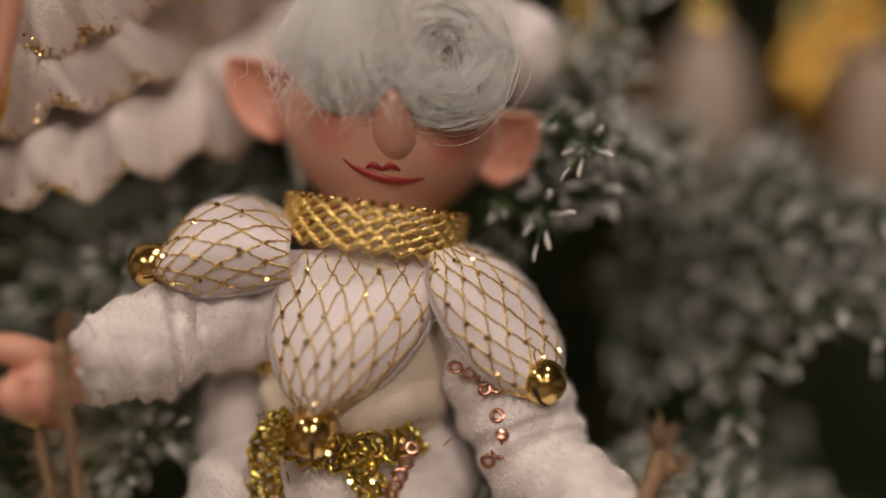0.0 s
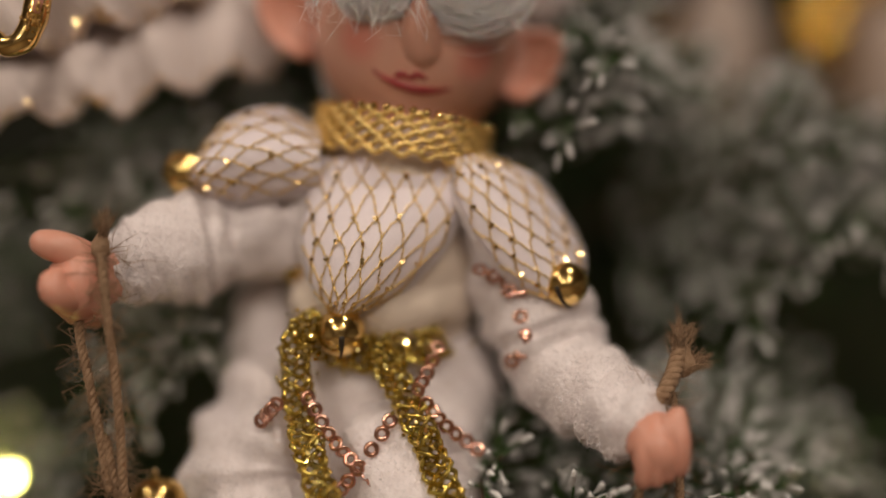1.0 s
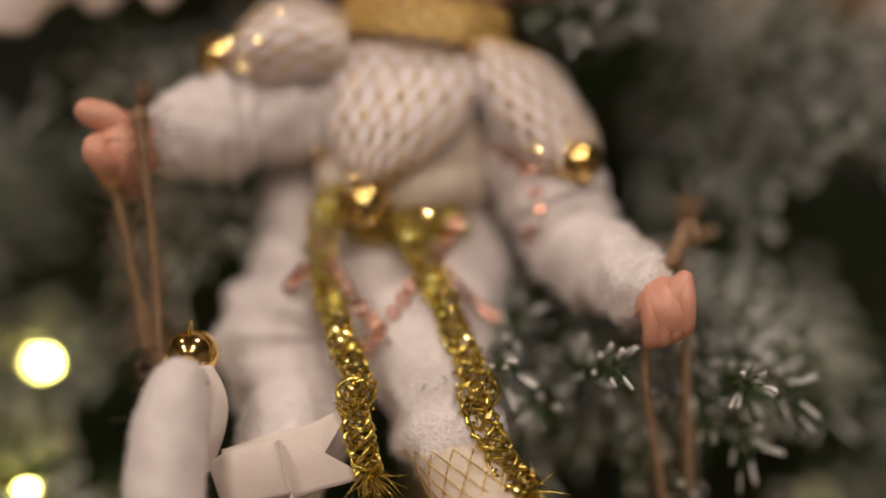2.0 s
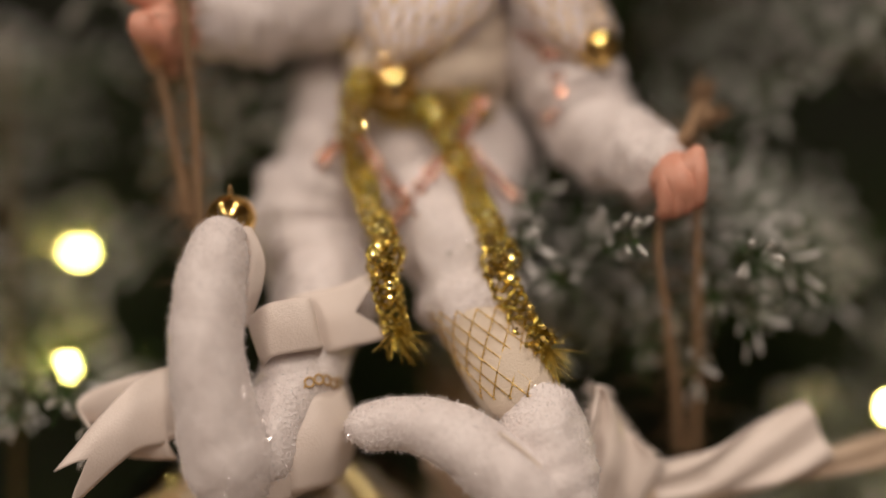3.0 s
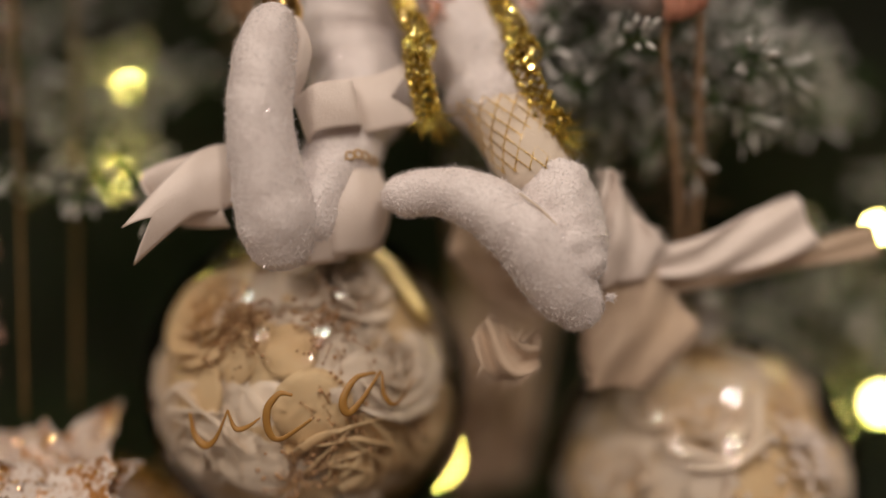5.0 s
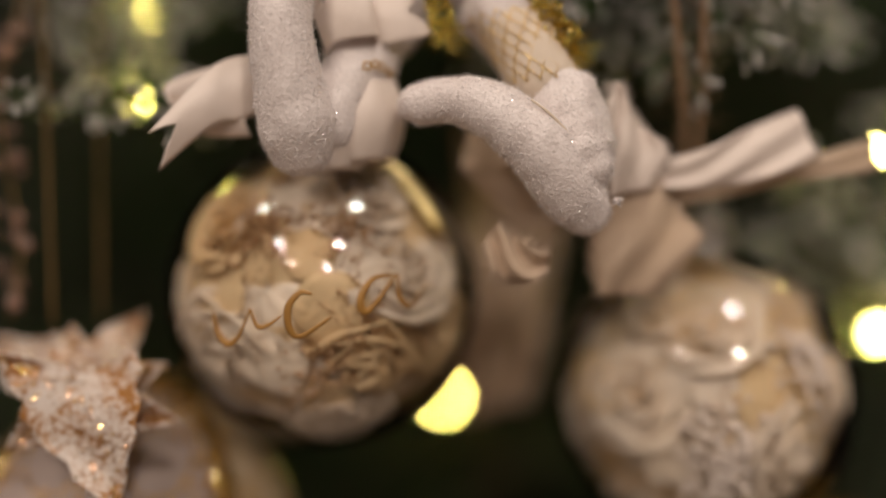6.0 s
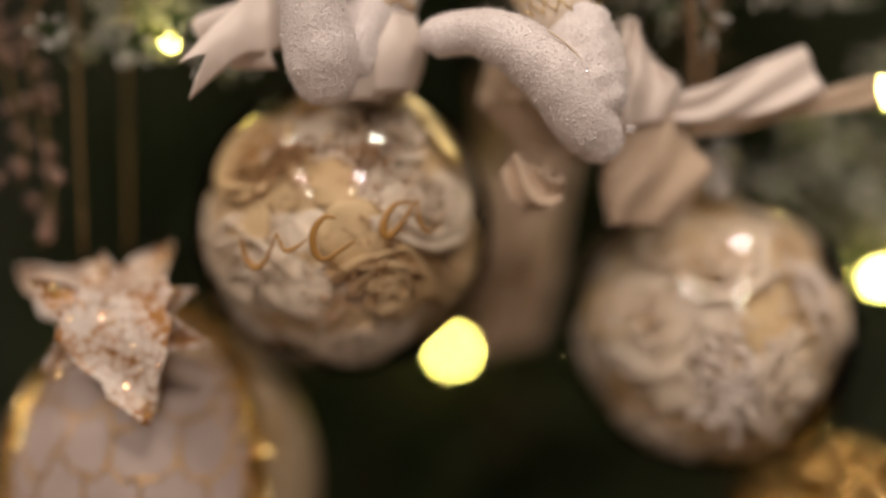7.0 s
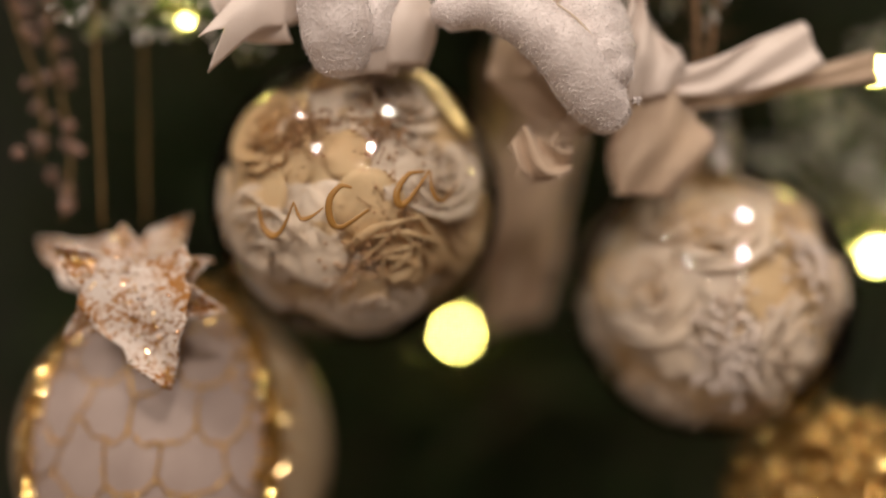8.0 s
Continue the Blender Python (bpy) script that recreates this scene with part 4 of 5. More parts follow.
belt = thing("tinsel_belt", (-0.0289, 0.2780, 1.2436), "plaited yellow-gold tinsel belt tied round the doll's waist", "belt")
for nm, path, n in (
        ("waistband", [(-0.0491, 0.2775, 1.2508), (-0.0399, 0.2755, 1.2441), (-0.0286, 0.2750, 1.2420), (-0.0175, 0.2765, 1.2435), (-0.0063, 0.2830, 1.2461)], 70),
        ("tail", [(-0.0426, 0.2720, 1.2517), (-0.0472, 0.2690, 1.2491), (-0.0495, 0.2680, 1.2414), (-0.0477, 0.2670, 1.2260), (-0.0451, 0.2620, 1.2178), (-0.0398, 0.2545, 1.2054), (-0.0343, 0.2480, 1.1948), (-0.0371, 0.2465, 1.1932), (-0.0320, 0.2460, 1.1725)], 150),
        ("tail", [(-0.0259, 0.2710, 1.2435), (-0.0211, 0.2700, 1.2350), (-0.0139, 0.2645, 1.2228), (-0.0060, 0.2575, 1.2061), (0.0001, 0.2510, 1.1947), (-0.0030, 0.2485, 1.1926), (0.0061, 0.2460, 1.1756), (0.0124, 0.2450, 1.1689)], 150)):
    kit = Kit()
    braid(kit, path, 0.0040 if nm == "tail" else 0.0052, n, TINSEL)
    end = np.array(path[-1])
    if nm == "tail":
        for i in range(60):
            d = np.array((rng.normal(0.3, 0.5), rng.normal(0, 0.4), rng.normal(-0.5, 0.5))) * 0.009
            kit.hair([end, end + d * 0.5 + rng.normal(0, 0.0006, 3), end + d], 0.0006, TINSEL)
    kit.build(nm, belt)


# ---- jute twine ----
def twine(kit, path, r, n, fuzz):
    c = spline(path, n)
    tang = np.gradient(c, axis=0)
    run = np.concatenate([[0], np.cumsum(np.linalg.norm(np.diff(c, axis=0), axis=1))])
    for s in range(3):
        pts = []
        for i in range(n):
            t = unit(tang[i])
            e = unit(np.cross(t, (0, -1, 0.2)))
            f = np.cross(t, e)
            a = 2 * math.pi * (run[i] / 0.006 + s / 3)
            pts.append(c[i] + (e * math.cos(a) + f * math.sin(a)) * r * 0.55)
        kit.tube(pts, [r * 0.62] * n, JUTE, 6, n)
    for i in range(fuzz):
        k = rng.integers(1, n - 1)
        d = rng.normal(0, 1, 3) * rng.uniform(0.0015, 0.0065) * (1, 0.6, 1)
        p = c[k]
        kit.hair([p, p + d * 0.4 + rng.normal(0, 0.0008, 3), p + d * 0.8 + rng.normal(0, 0.0012, 3), p + d + rng.normal(0, 0.002, 3)], 0.0002, JUTE)


def tuft(kit, base, top, n, spread):
    base, top = np.array(base), np.array(top)
    for i in range(n):
        q = top + rng.normal(0, spread, 3)
        kit.hair([base + rng.normal(0, 0.0008, 3), base * 0.5 + top * 0.5 + rng.normal(0, spread * 0.45, 3), q, q + rng.normal(0, 0.0012, 3) + (q - base) * 0.06], 0.0003, JUTE)


rope = thing("jute_rope", (-0.1017, 0.2580, 1.2787), "frayed brown jute twine knotted over the doll's open hand", "rope", "twine held by the doll")
kit = Kit()
twine(kit, [(-0.1023, 0.2590, 1.2724), (-0.0997, 0.2535, 1.2663), (-0.0984, 0.2535, 1.2540), (-0.0972, 0.2560, 1.2383), (-0.0960, 0.2570, 1.2226), (-0.0949, 0.2570, 1.2060), (-0.0934, 0.2570, 1.1969), (-0.0871, 0.2620, 1.1553)], 0.0012, 170, 420)
kit.build("cord", rope)
kit = Kit()
twine(kit, [(-0.1023, 0.2580, 1.2716), (-0.1070, 0.2640, 1.2629), (-0.1094, 0.2620, 1.2510), (-0.1058, 0.2590, 1.2379), (-0.1022, 0.2580, 1.2224), (-0.0992, 0.2580, 1.2058), (-0.1008, 0.2585, 1.2201), (-0.0957, 0.2590, 1.1969), (-0.0896, 0.2650, 1.1550)], 0.0012, 170, 420)
kit.build("cord", rope)
kit = Kit()
kit.ball((-0.1020, 0.2580, 1.2727), (0.0026, 0.0026, 0.0036), JUTE, 12, 8, 0.3, 500)
tuft(kit, (-0.1020, 0.2580, 1.2724), (-0.1006, 0.2560, 1.2805), 70, 0.0014)
kit.build("knot", rope)

rope = thing("jute_rope", (0.0602, 0.2660, 1.2473), "frayed brown jute twine with bushy knot in the closed hand", "rope", "twine held by the doll")
kit = Kit()
twine(kit, [(0.0535, 0.2620, 1.2311), (0.0537, 0.2580, 1.2232), (0.0468, 0.2590, 1.2034), (0.0506, 0.2640, 1.1802), (0.0560, 0.2720, 1.1559), (0.0600, 0.2800, 1.1322)], 0.0012, 120, 260)
kit.build("cord", rope)
kit = Kit()
twine(kit, [(0.0566, 0.2640, 1.2332), (0.0585, 0.2620, 1.2225), (0.0593, 0.2630, 1.2040), (0.0614, 0.2680, 1.1804), (0.0635, 0.2740, 1.1559), (0.0648, 0.2820, 1.1320)], 0.0012, 120, 260)
kit.build("cord", rope)
kit = Kit()
twine(kit, [(0.0498, 0.2580, 1.2290), (0.0544, 0.2590, 1.2339), (0.0577, 0.2620, 1.2398), (0.0594, 0.2640, 1.2440)], 0.0021, 40, 60)
kit.ball((0.0602, 0.2640, 1.2411), (0.0034, 0.003, 0.0045), JUTE, 14, 10, 0.35, 450)
tuft(kit, (0.0584, 0.2630, 1.2381), (0.0604, 0.2650, 1.2490), 190, 0.0019)
tuft(kit, (0.0587, 0.2630, 1.2389), (0.0650, 0.2640, 1.2412), 110, 0.0016)
kit.build("knot", rope)


# ---- ribbon bows ----
def ribbon(kit, rows, mat, n=36, notch=0.0, ruffle=0.0, fray=0.0, curl=0.0012, seed=0):
    """A strip: rows of a centre and the half-width vector; notch cuts a swallowtail into the end."""
    c = spline([r[0] for r in rows], n + 1)
    h = spline([r[1] for r in rows], n + 1)
    end = unit(c[-1] - c[-2])

    def fn(u, v):
        i = int(round(v * n))
        s = 2 * u - 1
        p = c[i] + h[i] * s
        if ruffle:
            p = p + np.array((0, 1, 0)) * ruffle * math.sin(9 * v + 5 * s + seed) * (0.3 + abs(s))
        p = p + np.array((0, -1, 0.3)) * curl * (1 - s * s)
        if notch and v > 0.72:
            p = p - end * notch * (1 - abs(s)) * (v - 0.72) / 0.28
        return p + np.array((1, 1, 1)) * 0.0003 * noise.noise(Vector(p * 160))
    kit.sheet(fn, 14, n, mat, 0.0005)
    if fray:
        for s in (0.0, 1.0):
            for i in range(160):
                v = rng.random()
                p = fn(s, v)
                d = unit(h[int(v * n)]) * (2 * s - 1) * fray * rng.uniform(0.3, 1.2) + rng.normal(0, fray * 0.35, 3)
                kit.hair([p, p + d * 0.5, p + d], 0.0003, mat)


def half(a, b):
    return tuple((np.array(b) - np.array(a)) / 2)


def mid(a, b):
    return tuple((np.array(b) + np.array(a)) / 2)


def rows_of(*pairs):
    return [(mid(a, b), half(a, b)) for a, b in pairs]


bow = thing("ribbon_bow", (-0.0652, 0.2500, 1.1678), "blush satin ribbon bow with swallowtail ends on the bauble", "bow", "satin bows")
kit = Kit()
ribbon(kit, rows_of(((-0.0738, 0.2475, 1.1780), (-0.0698, 0.2475, 1.1608)), ((-0.0600, 0.2470, 1.1829), (-0.0558, 0.2460, 1.1645)), ((-0.0481, 0.2490, 1.1859), (-0.0456, 0.2470, 1.1672)), ((-0.0359, 0.2510, 1.1924), (-0.0330, 0.2490, 1.1707))), RIBBON, notch=0.011)
kit.build("tail", bow)
kit = Kit()
ribbon(kit, rows_of(((-0.0763, 0.2430, 1.1746), (-0.0707, 0.2430, 1.1611)), ((-0.0688, 0.2390, 1.1801), (-0.0665, 0.2380, 1.1650)), ((-0.0580, 0.2400, 1.1821), (-0.0540, 0.2400, 1.1674)), ((-0.0580, 0.2460, 1.1812), (-0.0542, 0.2470, 1.1666))), RIBBON)
kit.build("loop", bow)
kit = Kit()
ribbon(kit, rows_of(((-0.0785, 0.2430, 1.2019), (-0.0754, 0.2430, 1.2020)), ((-0.0762, 0.2400, 1.1934), (-0.0710, 0.2410, 1.1944)), ((-0.0770, 0.2390, 1.1815), (-0.0711, 0.2410, 1.1851)), ((-0.0794, 0.2420, 1.1711), (-0.0756, 0.2440, 1.1729))), RIBBON)
kit.build("loop", bow)
kit = Kit()
ribbon(kit, rows_of(((-0.0925, 0.2470, 1.1609), (-0.0902, 0.2470, 1.1426)), ((-0.1052, 0.2430, 1.1581), (-0.0991, 0.2420, 1.1378)), ((-0.1136, 0.2380, 1.1498), (-0.1081, 0.2380, 1.1347)), ((-0.1270, 0.2310, 1.1312), (-0.1244, 0.2350, 1.1191))), RIBBON, notch=0.012, curl=0.003)
kit.build("tail", bow)
kit = Kit()
ribbon(kit, rows_of(((-0.0950, 0.2500, 1.1597), (-0.0932, 0.2520, 1.1418)), ((-0.1144, 0.2500, 1.1554), (-0.1101, 0.2550, 1.1372)), ((-0.1276, 0.2480, 1.1481), (-0.1254, 0.2520, 1.1406)), ((-0.1171, 0.2440, 1.1386), (-0.1131, 0.2480, 1.1328)), ((-0.0995, 0.2430, 1.1428), (-0.0963, 0.2450, 1.1323))), RIBBON, curl=0.002)
kit.build("loop", bow)
kit = Kit()
for cx, rr, z0, z1, sx in (((-0.0591, 0.2525, 1.1395), 0.0128, -0.0145, 0.0135, 1.0), ((-0.0683, 0.2485, 1.1345), 0.0112, -0.013, 0.012, 0.9)):
    def hoop(u, v, cx=cx, rr=rr, z0=z0, z1=z1):
        a = 2 * math.pi * v
        r = rr * (0.86 + 0.30 * math.sin(math.pi * u) + 0.05 * math.sin(3 * a) + 0.03 * math.sin(7 * a + 4 * u))
        return np.array(cx) + (r * math.cos(a), r * math.sin(a), z0 + (z1 - z0) * u + 0.15 * r * math.cos(a))
    kit.sheet(hoop, 12, 40, RIBBON, 0.0006)
kit.build("knot", bow)
kit = Kit()
for i in range(26):
    a = 2 * math.pi * i / 26
    p = np.array((-0.0606, 0.2505, 1.1573)) + (0.0118 * math.cos(a), 0.0118 * math.sin(a), 0.001 * math.sin(5 * a))
    kit.ring(p, (math.cos(a), math.sin(a), 0.3), 0.0014, 0.0004, LACE, 10, 5)
kit.build("lace_edge", bow, "brown-gold lace edging")

bow = thing("ribbon_bow", (0.0454, 0.2650, 1.1305), "pale frayed satin and chiffon ribbon bow above a bauble", "bow", "satin bows")
for nm, mat, fray, rf, rows in (
        ("tail", RIBBON, 0.0, 0.0018, rows_of(((0.0430, 0.2620, 1.1310), (0.0452, 0.2620, 1.1220)), ((0.0609, 0.2620, 1.1353), (0.0635, 0.2630, 1.1216)), ((0.0773, 0.2640, 1.1438), (0.0813, 0.2630, 1.1259)), ((0.0963, 0.2680, 1.1522), (0.1045, 0.2660, 1.1345)))),
        ("tail", CHIFFON, 0.0, 0.001, rows_of(((0.0463, 0.2680, 1.1226), (0.0484, 0.2680, 1.1152)), ((0.0723, 0.2700, 1.1269), (0.0726, 0.2700, 1.1195)), ((0.0985, 0.2720, 1.1341), (0.0988, 0.2720, 1.1266)), ((0.1270, 0.2750, 1.1431), (0.1294, 0.2750, 1.1319)))),
        ("loop", RIBBON, 0.0022, 0.0030, rows_of(((0.0280, 0.2550, 1.1572), (0.0303, 0.2550, 1.1569)), ((0.0257, 0.2520, 1.1441), (0.0391, 0.2560, 1.1432)), ((0.0250, 0.2520, 1.1316), (0.0485, 0.2580, 1.1334)), ((0.0294, 0.2560, 1.1176), (0.0486, 0.2600, 1.1220)))),
        ("tail", CHIFFON, 0.0022, 0.0030, rows_of(((0.0273, 0.2620, 1.1266), (0.0468, 0.2640, 1.1298)), ((0.0244, 0.2580, 1.1090), (0.0573, 0.2630, 1.1130)), ((0.0246, 0.2580, 1.0952), (0.0623, 0.2630, 1.1020)), ((0.0287, 0.2620, 1.0824), (0.0512, 0.2660, 1.0824)))),
        ("tail", CHIFFON, 0.0012, 0.006, rows_of(((-0.0264, 0.3600, 1.1461), (0.0083, 0.3550, 1.1522)), ((-0.0217, 0.3680, 1.1087), (0.0243, 0.3600, 1.1158)), ((-0.0223, 0.3680, 1.0640), (0.0195, 0.3650, 1.0632)), ((-0.0196, 0.3750, 1.0092), (0.0112, 0.3720, 1.0198)))),
        ("ruffle", CHIFFON, 0.0030, 0.0040, rows_of(((-0.0149, 0.2489, 1.0985), (-0.0090, 0.2489, 1.1071)), ((-0.0083, 0.2451, 1.0883), (-0.0017, 0.2451, 1.1010)), ((-0.0010, 0.2451, 1.0865), (0.0036, 0.2451, 1.0992)), ((0.0084, 0.2479, 1.0912), (0.0089, 0.2479, 1.1016)))),
        ("loop", CHIFFON, 0.0, 0.002, rows_of(((-0.0207, 0.2750, 1.1437), (-0.0243, 0.2750, 1.1258)), ((-0.0103, 0.2620, 1.1442), (-0.0060, 0.2660, 1.1082)), ((0.0071, 0.2620, 1.1407), (0.0119, 0.2680, 1.1048)), ((0.0253, 0.2700, 1.1449), (0.0270, 0.2700, 1.1143))))):
    kit = Kit()
    ribbon(kit, rows, mat, ruffle=rf, fray=fray, seed=len(rows) + int(1000 * rf))
    kit.build(nm, bow)


# ---- glass baubles ----
def rose(kit, c, face, size, mat, seed, hub, reach):
    """A full rose: cupped petals in a spiral round the axis."""
    g = np.random.default_rng(seed)
    w = unit(np.array(face, float))
    e = unit(np.cross(w, (0.2, 0.3, 1)))
    f = np.cross(w, e)
    for k in range(15):
        lay = k / 14
        ang = k * 2.4
        rad = size * (0.12 + 0.80 * lay)
        openness = 0.15 + 1.0 * lay
        width = size * (0.38 + 0.62 * lay)
        height = size * (0.85 - 0.15 * lay)
        o, t = e * math.cos(ang) + f * math.sin(ang), -e * math.sin(ang) + f * math.cos(ang)
        ph = g.uniform(0, 6)

        def fn(u, v):
            s = 2 * u - 1
            wide = width * s * math.sqrt(max(0.05, math.sin(math.pi * (0.15 + 0.75 * v))))
            out = rad * (0.35 + 0.65 * v) + size * 0.22 * openness * v ** 3 - 0.35 * (width * s) ** 2 / (rad + 0.3 * size)
            up = height * (v - 0.55) * (1 - 0.3 * openness * v) - size * 0.25 * lay + size * 0.03 * math.sin(5 * s + ph) * v
            q = np.array(c) + o * out + t * wide + w * (up - 0.12 * size * abs(s) ** 2 * v) - hub
            far = np.linalg.norm(q)
            return hub + q * min(1.0, (reach - 0.001 * (1 - lay)) / far)
        kit.sheet(fn, 7, 6, mat, size * 0.02)


def bauble(c, R, label, roses, seed, cap_mat, sprigs, pearls):
    ob = thing("glass_bauble", c, label, "bauble", "glass baubles")
    c = np.array(c)
    kit = Kit()
    kit.ball(c, R, GLASS, 144, 96)
    kit.ball(c, R - 0.0011, GLASS, 144, 96)
    sh = kit.build("glass_shell", ob, "clear glass shell")
    sh.visible_shadow = False
    kit = Kit()
    kit.tube([c + (0, 0, R - 0.003), c + (0, 0, R + 0.002), c + (0, 0, R + 0.011), c + (0, 0, R + 0.013)], (0.0085, 0.008, 0.0075, 0.006), cap_mat, 24, 16, ridges=0)
    kit.ring(c + (0, 0, R + 0.017), (0.3, 1, 0), 0.0045, 0.0008, cap_mat, 20, 6)
    kit.build("cap", ob, "metal hanging cap")
    g = np.random.default_rng(seed)
    for k in range(16):
        z = 1 - 2 * (k + 0.5) / 16
        a = 2.39996 * k + seed
        d = np.array((math.sqrt(1 - z * z) * math.cos(a), math.sqrt(1 - z * z) * math.sin(a), z)) + g.normal(0, 0.07, 3)
        if d[1] > 0.4 or d[1] < -0.7:
            continue
        roses = roses + [(d, g.uniform(0.0150, 0.0200), PETAL_TAN if k % 3 == 0 else PETAL)]
    for d, size, mat in roses:
        kit = Kit()
        d = np.array(d, float)
        depth = size * (0.22 if size > 0.0186 else g.uniform(0.14, 0.34))
        pos = c + unit(d) * (R - 0.0032 - depth)
        rose(kit, pos, unit(d + g.normal(0, 0.18, 3)), size, mat, int(g.integers(1000)), c, R - 0.0032)
        kit.build("rose", ob)
    kit = Kit()
    kit.ball(c + (0, 0.001, -0.002), R * 0.81, PETAL_TAN, 64, 44, 0.07, 70)
    kit.build("petal_heap", ob, "packed tan petals in the middle")
    # loose petals over the heap
    kit = Kit()
    for i in range(120):
        d = unit(g.normal(0, 1, 3))
        if d[1] > 0.35:
            d[1] *= -1
        q = c + d * R * g.uniform(0.79, 0.90)
        e = unit(np.cross(d, g.normal(0, 1, 3)))
        f = np.cross(d, e)
        sz = g.uniform(0.018, 0.032)
        room = R - 0.004 - np.linalg.norm(q - c)
        sz = min(sz, room * 2.0 + 0.022)

        lift = g.normal(0, 0.14, 2)

        def fn(u, v):
            s, t = 2 * u - 1, 2 * v - 1
            a, b = s * math.sqrt(1 - t * t / 2) * sz / 2, t * math.sqrt(1 - s * s / 2) * sz / 2
            out = -0.55 * (a * a + b * b) / R - 0.001 + 0.0012 * math.sin(5 * s + i) * t
            return q + e * a + f * b + d * min(out + lift[0] * a - abs(lift[1]) * abs(b), out + 0.0008)
        kit.sheet(fn, 7, 7, PETAL if i % 2 else PETAL_TAN, 0.0004)
    kit.build("loose_petals", ob, "loose cream and tan dried petals")
    for d, n in sprigs:
        kit = Kit()
        base = c + unit(np.array(d, float)) * R * 0.92
        for i in range(n):
            p = base + g.normal(0, 0.0075, 3)
            if np.linalg.norm(p - c) > R * 0.95:
                p = c + (p - c) / np.linalg.norm(p - c) * R * 0.93
            kit.ball(p, g.uniform(0.0005, 0.0010), SPRIG, 6, 4)
            if i % 3 == 0:
                kit.tube([base * 0.6 + c * 0.4, (base + p) / 2 + g.normal(0, 0.001, 3), p], (0.0003, 0.0003, 0.0002), SPRIG, 4, 6)
        kit.build("dried_sprig", ob, "brown dried flower sprig")
    for d, n in pearls:
        base = c + unit(np.array(d, float)) * R * 0.88
        kit = Kit()
        for i in range(n):
            p = base + g.normal(0, 0.0075, 3) * (0.8, 0.3, 1.2)
            p = c + (p - c) / np.linalg.norm(p - c) * R * g.uniform(0.89, 0.95)
            kit.ball(p, g.uniform(0.0011, 0.0017), PEARL, 8, 6)
        kit.build("pearl_cluster", ob, "cluster of tiny pinkish pearls")
    return ob


B1, B2, BR = (-0.0752, 0.2900, 1.0758), (0.0795, 0.3130, 1.0393), 0.06
one = bauble(B1, BR, "clear glass bauble filled with cream roses and gold brush strokes", [
    ((-0.58, -0.72, -0.38), 0.024, PETAL), ((0.40, -0.80, -0.42), 0.021, PETAL_TAN), ((0.62, -0.60, 0.22), 0.020, PETAL)],
    3, GOLD, [((-0.30, -0.80, 0.42), 90), ((0.25, -0.80, 0.45), 80), ((0.1, -0.9, -0.45), 60), ((0.35, -0.85, -0.1), 50)], [])
two = bauble(B2, BR, "clear glass bauble filled with cream roses and tiny pearls", [
    ((0.40, -0.80, -0.25), 0.024, PETAL), ((-0.62, -0.70, 0.10), 0.021, PETAL), ((-0.15, -0.72, 0.6), 0.021, PETAL)],
    8, SILVER, [((-0.1, -0.8, 0.05), 25)], [((-0.12, -0.9, -0.15), 60), ((-0.05, -0.9, -0.42), 45), ((0.48, -0.75, 0.42), 70)])


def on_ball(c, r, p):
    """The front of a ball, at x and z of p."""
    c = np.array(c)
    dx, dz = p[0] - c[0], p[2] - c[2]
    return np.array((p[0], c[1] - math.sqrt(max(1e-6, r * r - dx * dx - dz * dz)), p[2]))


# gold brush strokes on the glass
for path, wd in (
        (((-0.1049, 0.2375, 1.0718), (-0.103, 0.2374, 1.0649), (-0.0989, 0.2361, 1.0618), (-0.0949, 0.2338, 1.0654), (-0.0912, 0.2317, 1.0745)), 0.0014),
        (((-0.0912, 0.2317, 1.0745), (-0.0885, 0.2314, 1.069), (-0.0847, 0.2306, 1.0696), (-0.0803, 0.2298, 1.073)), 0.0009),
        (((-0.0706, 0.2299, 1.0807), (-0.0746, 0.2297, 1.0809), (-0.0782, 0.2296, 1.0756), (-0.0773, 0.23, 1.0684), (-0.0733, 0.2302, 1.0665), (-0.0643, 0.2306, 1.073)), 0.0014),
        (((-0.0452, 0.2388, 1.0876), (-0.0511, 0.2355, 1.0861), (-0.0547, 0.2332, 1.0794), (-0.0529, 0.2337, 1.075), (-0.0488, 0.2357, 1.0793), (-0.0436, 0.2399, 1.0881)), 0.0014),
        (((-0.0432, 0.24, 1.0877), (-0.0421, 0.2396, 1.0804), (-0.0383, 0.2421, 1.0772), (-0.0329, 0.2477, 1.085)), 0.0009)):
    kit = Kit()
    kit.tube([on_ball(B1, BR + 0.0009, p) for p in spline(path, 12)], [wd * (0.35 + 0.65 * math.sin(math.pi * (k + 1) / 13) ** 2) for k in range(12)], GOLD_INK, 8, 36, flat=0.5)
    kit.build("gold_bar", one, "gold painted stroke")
# bright gold strip inside the shell, modelling a curved light reflection
kit = Kit()
arc = spline([(-0.0600, 0.2700, 1.1299), (-0.0498, 0.2680, 1.1261), (-0.0383, 0.2680, 1.1168), (-0.0282, 0.2700, 1.1031)], 24)
kit.tube([np.array(B1) + (on_ball(B1, BR, p) - np.array(B1)) * 0.965 for p in arc], [0.0010 + 0.0026 * math.sin(math.pi * (i + 0.5) / 24) ** 0.5 for i in range(24)], ARC_GOLD, 8, 40, flat=0.35)
kit.build("gilded_arc", one, "gold strip modelling a light reflection near the top")


# ---- poinsettia ----
flower = thing("poinsettia", (-0.0878, 0.3100, 1.3528), "large ivory velvet poinsettia with gold-glittered ruffled petals", "artificial flower")


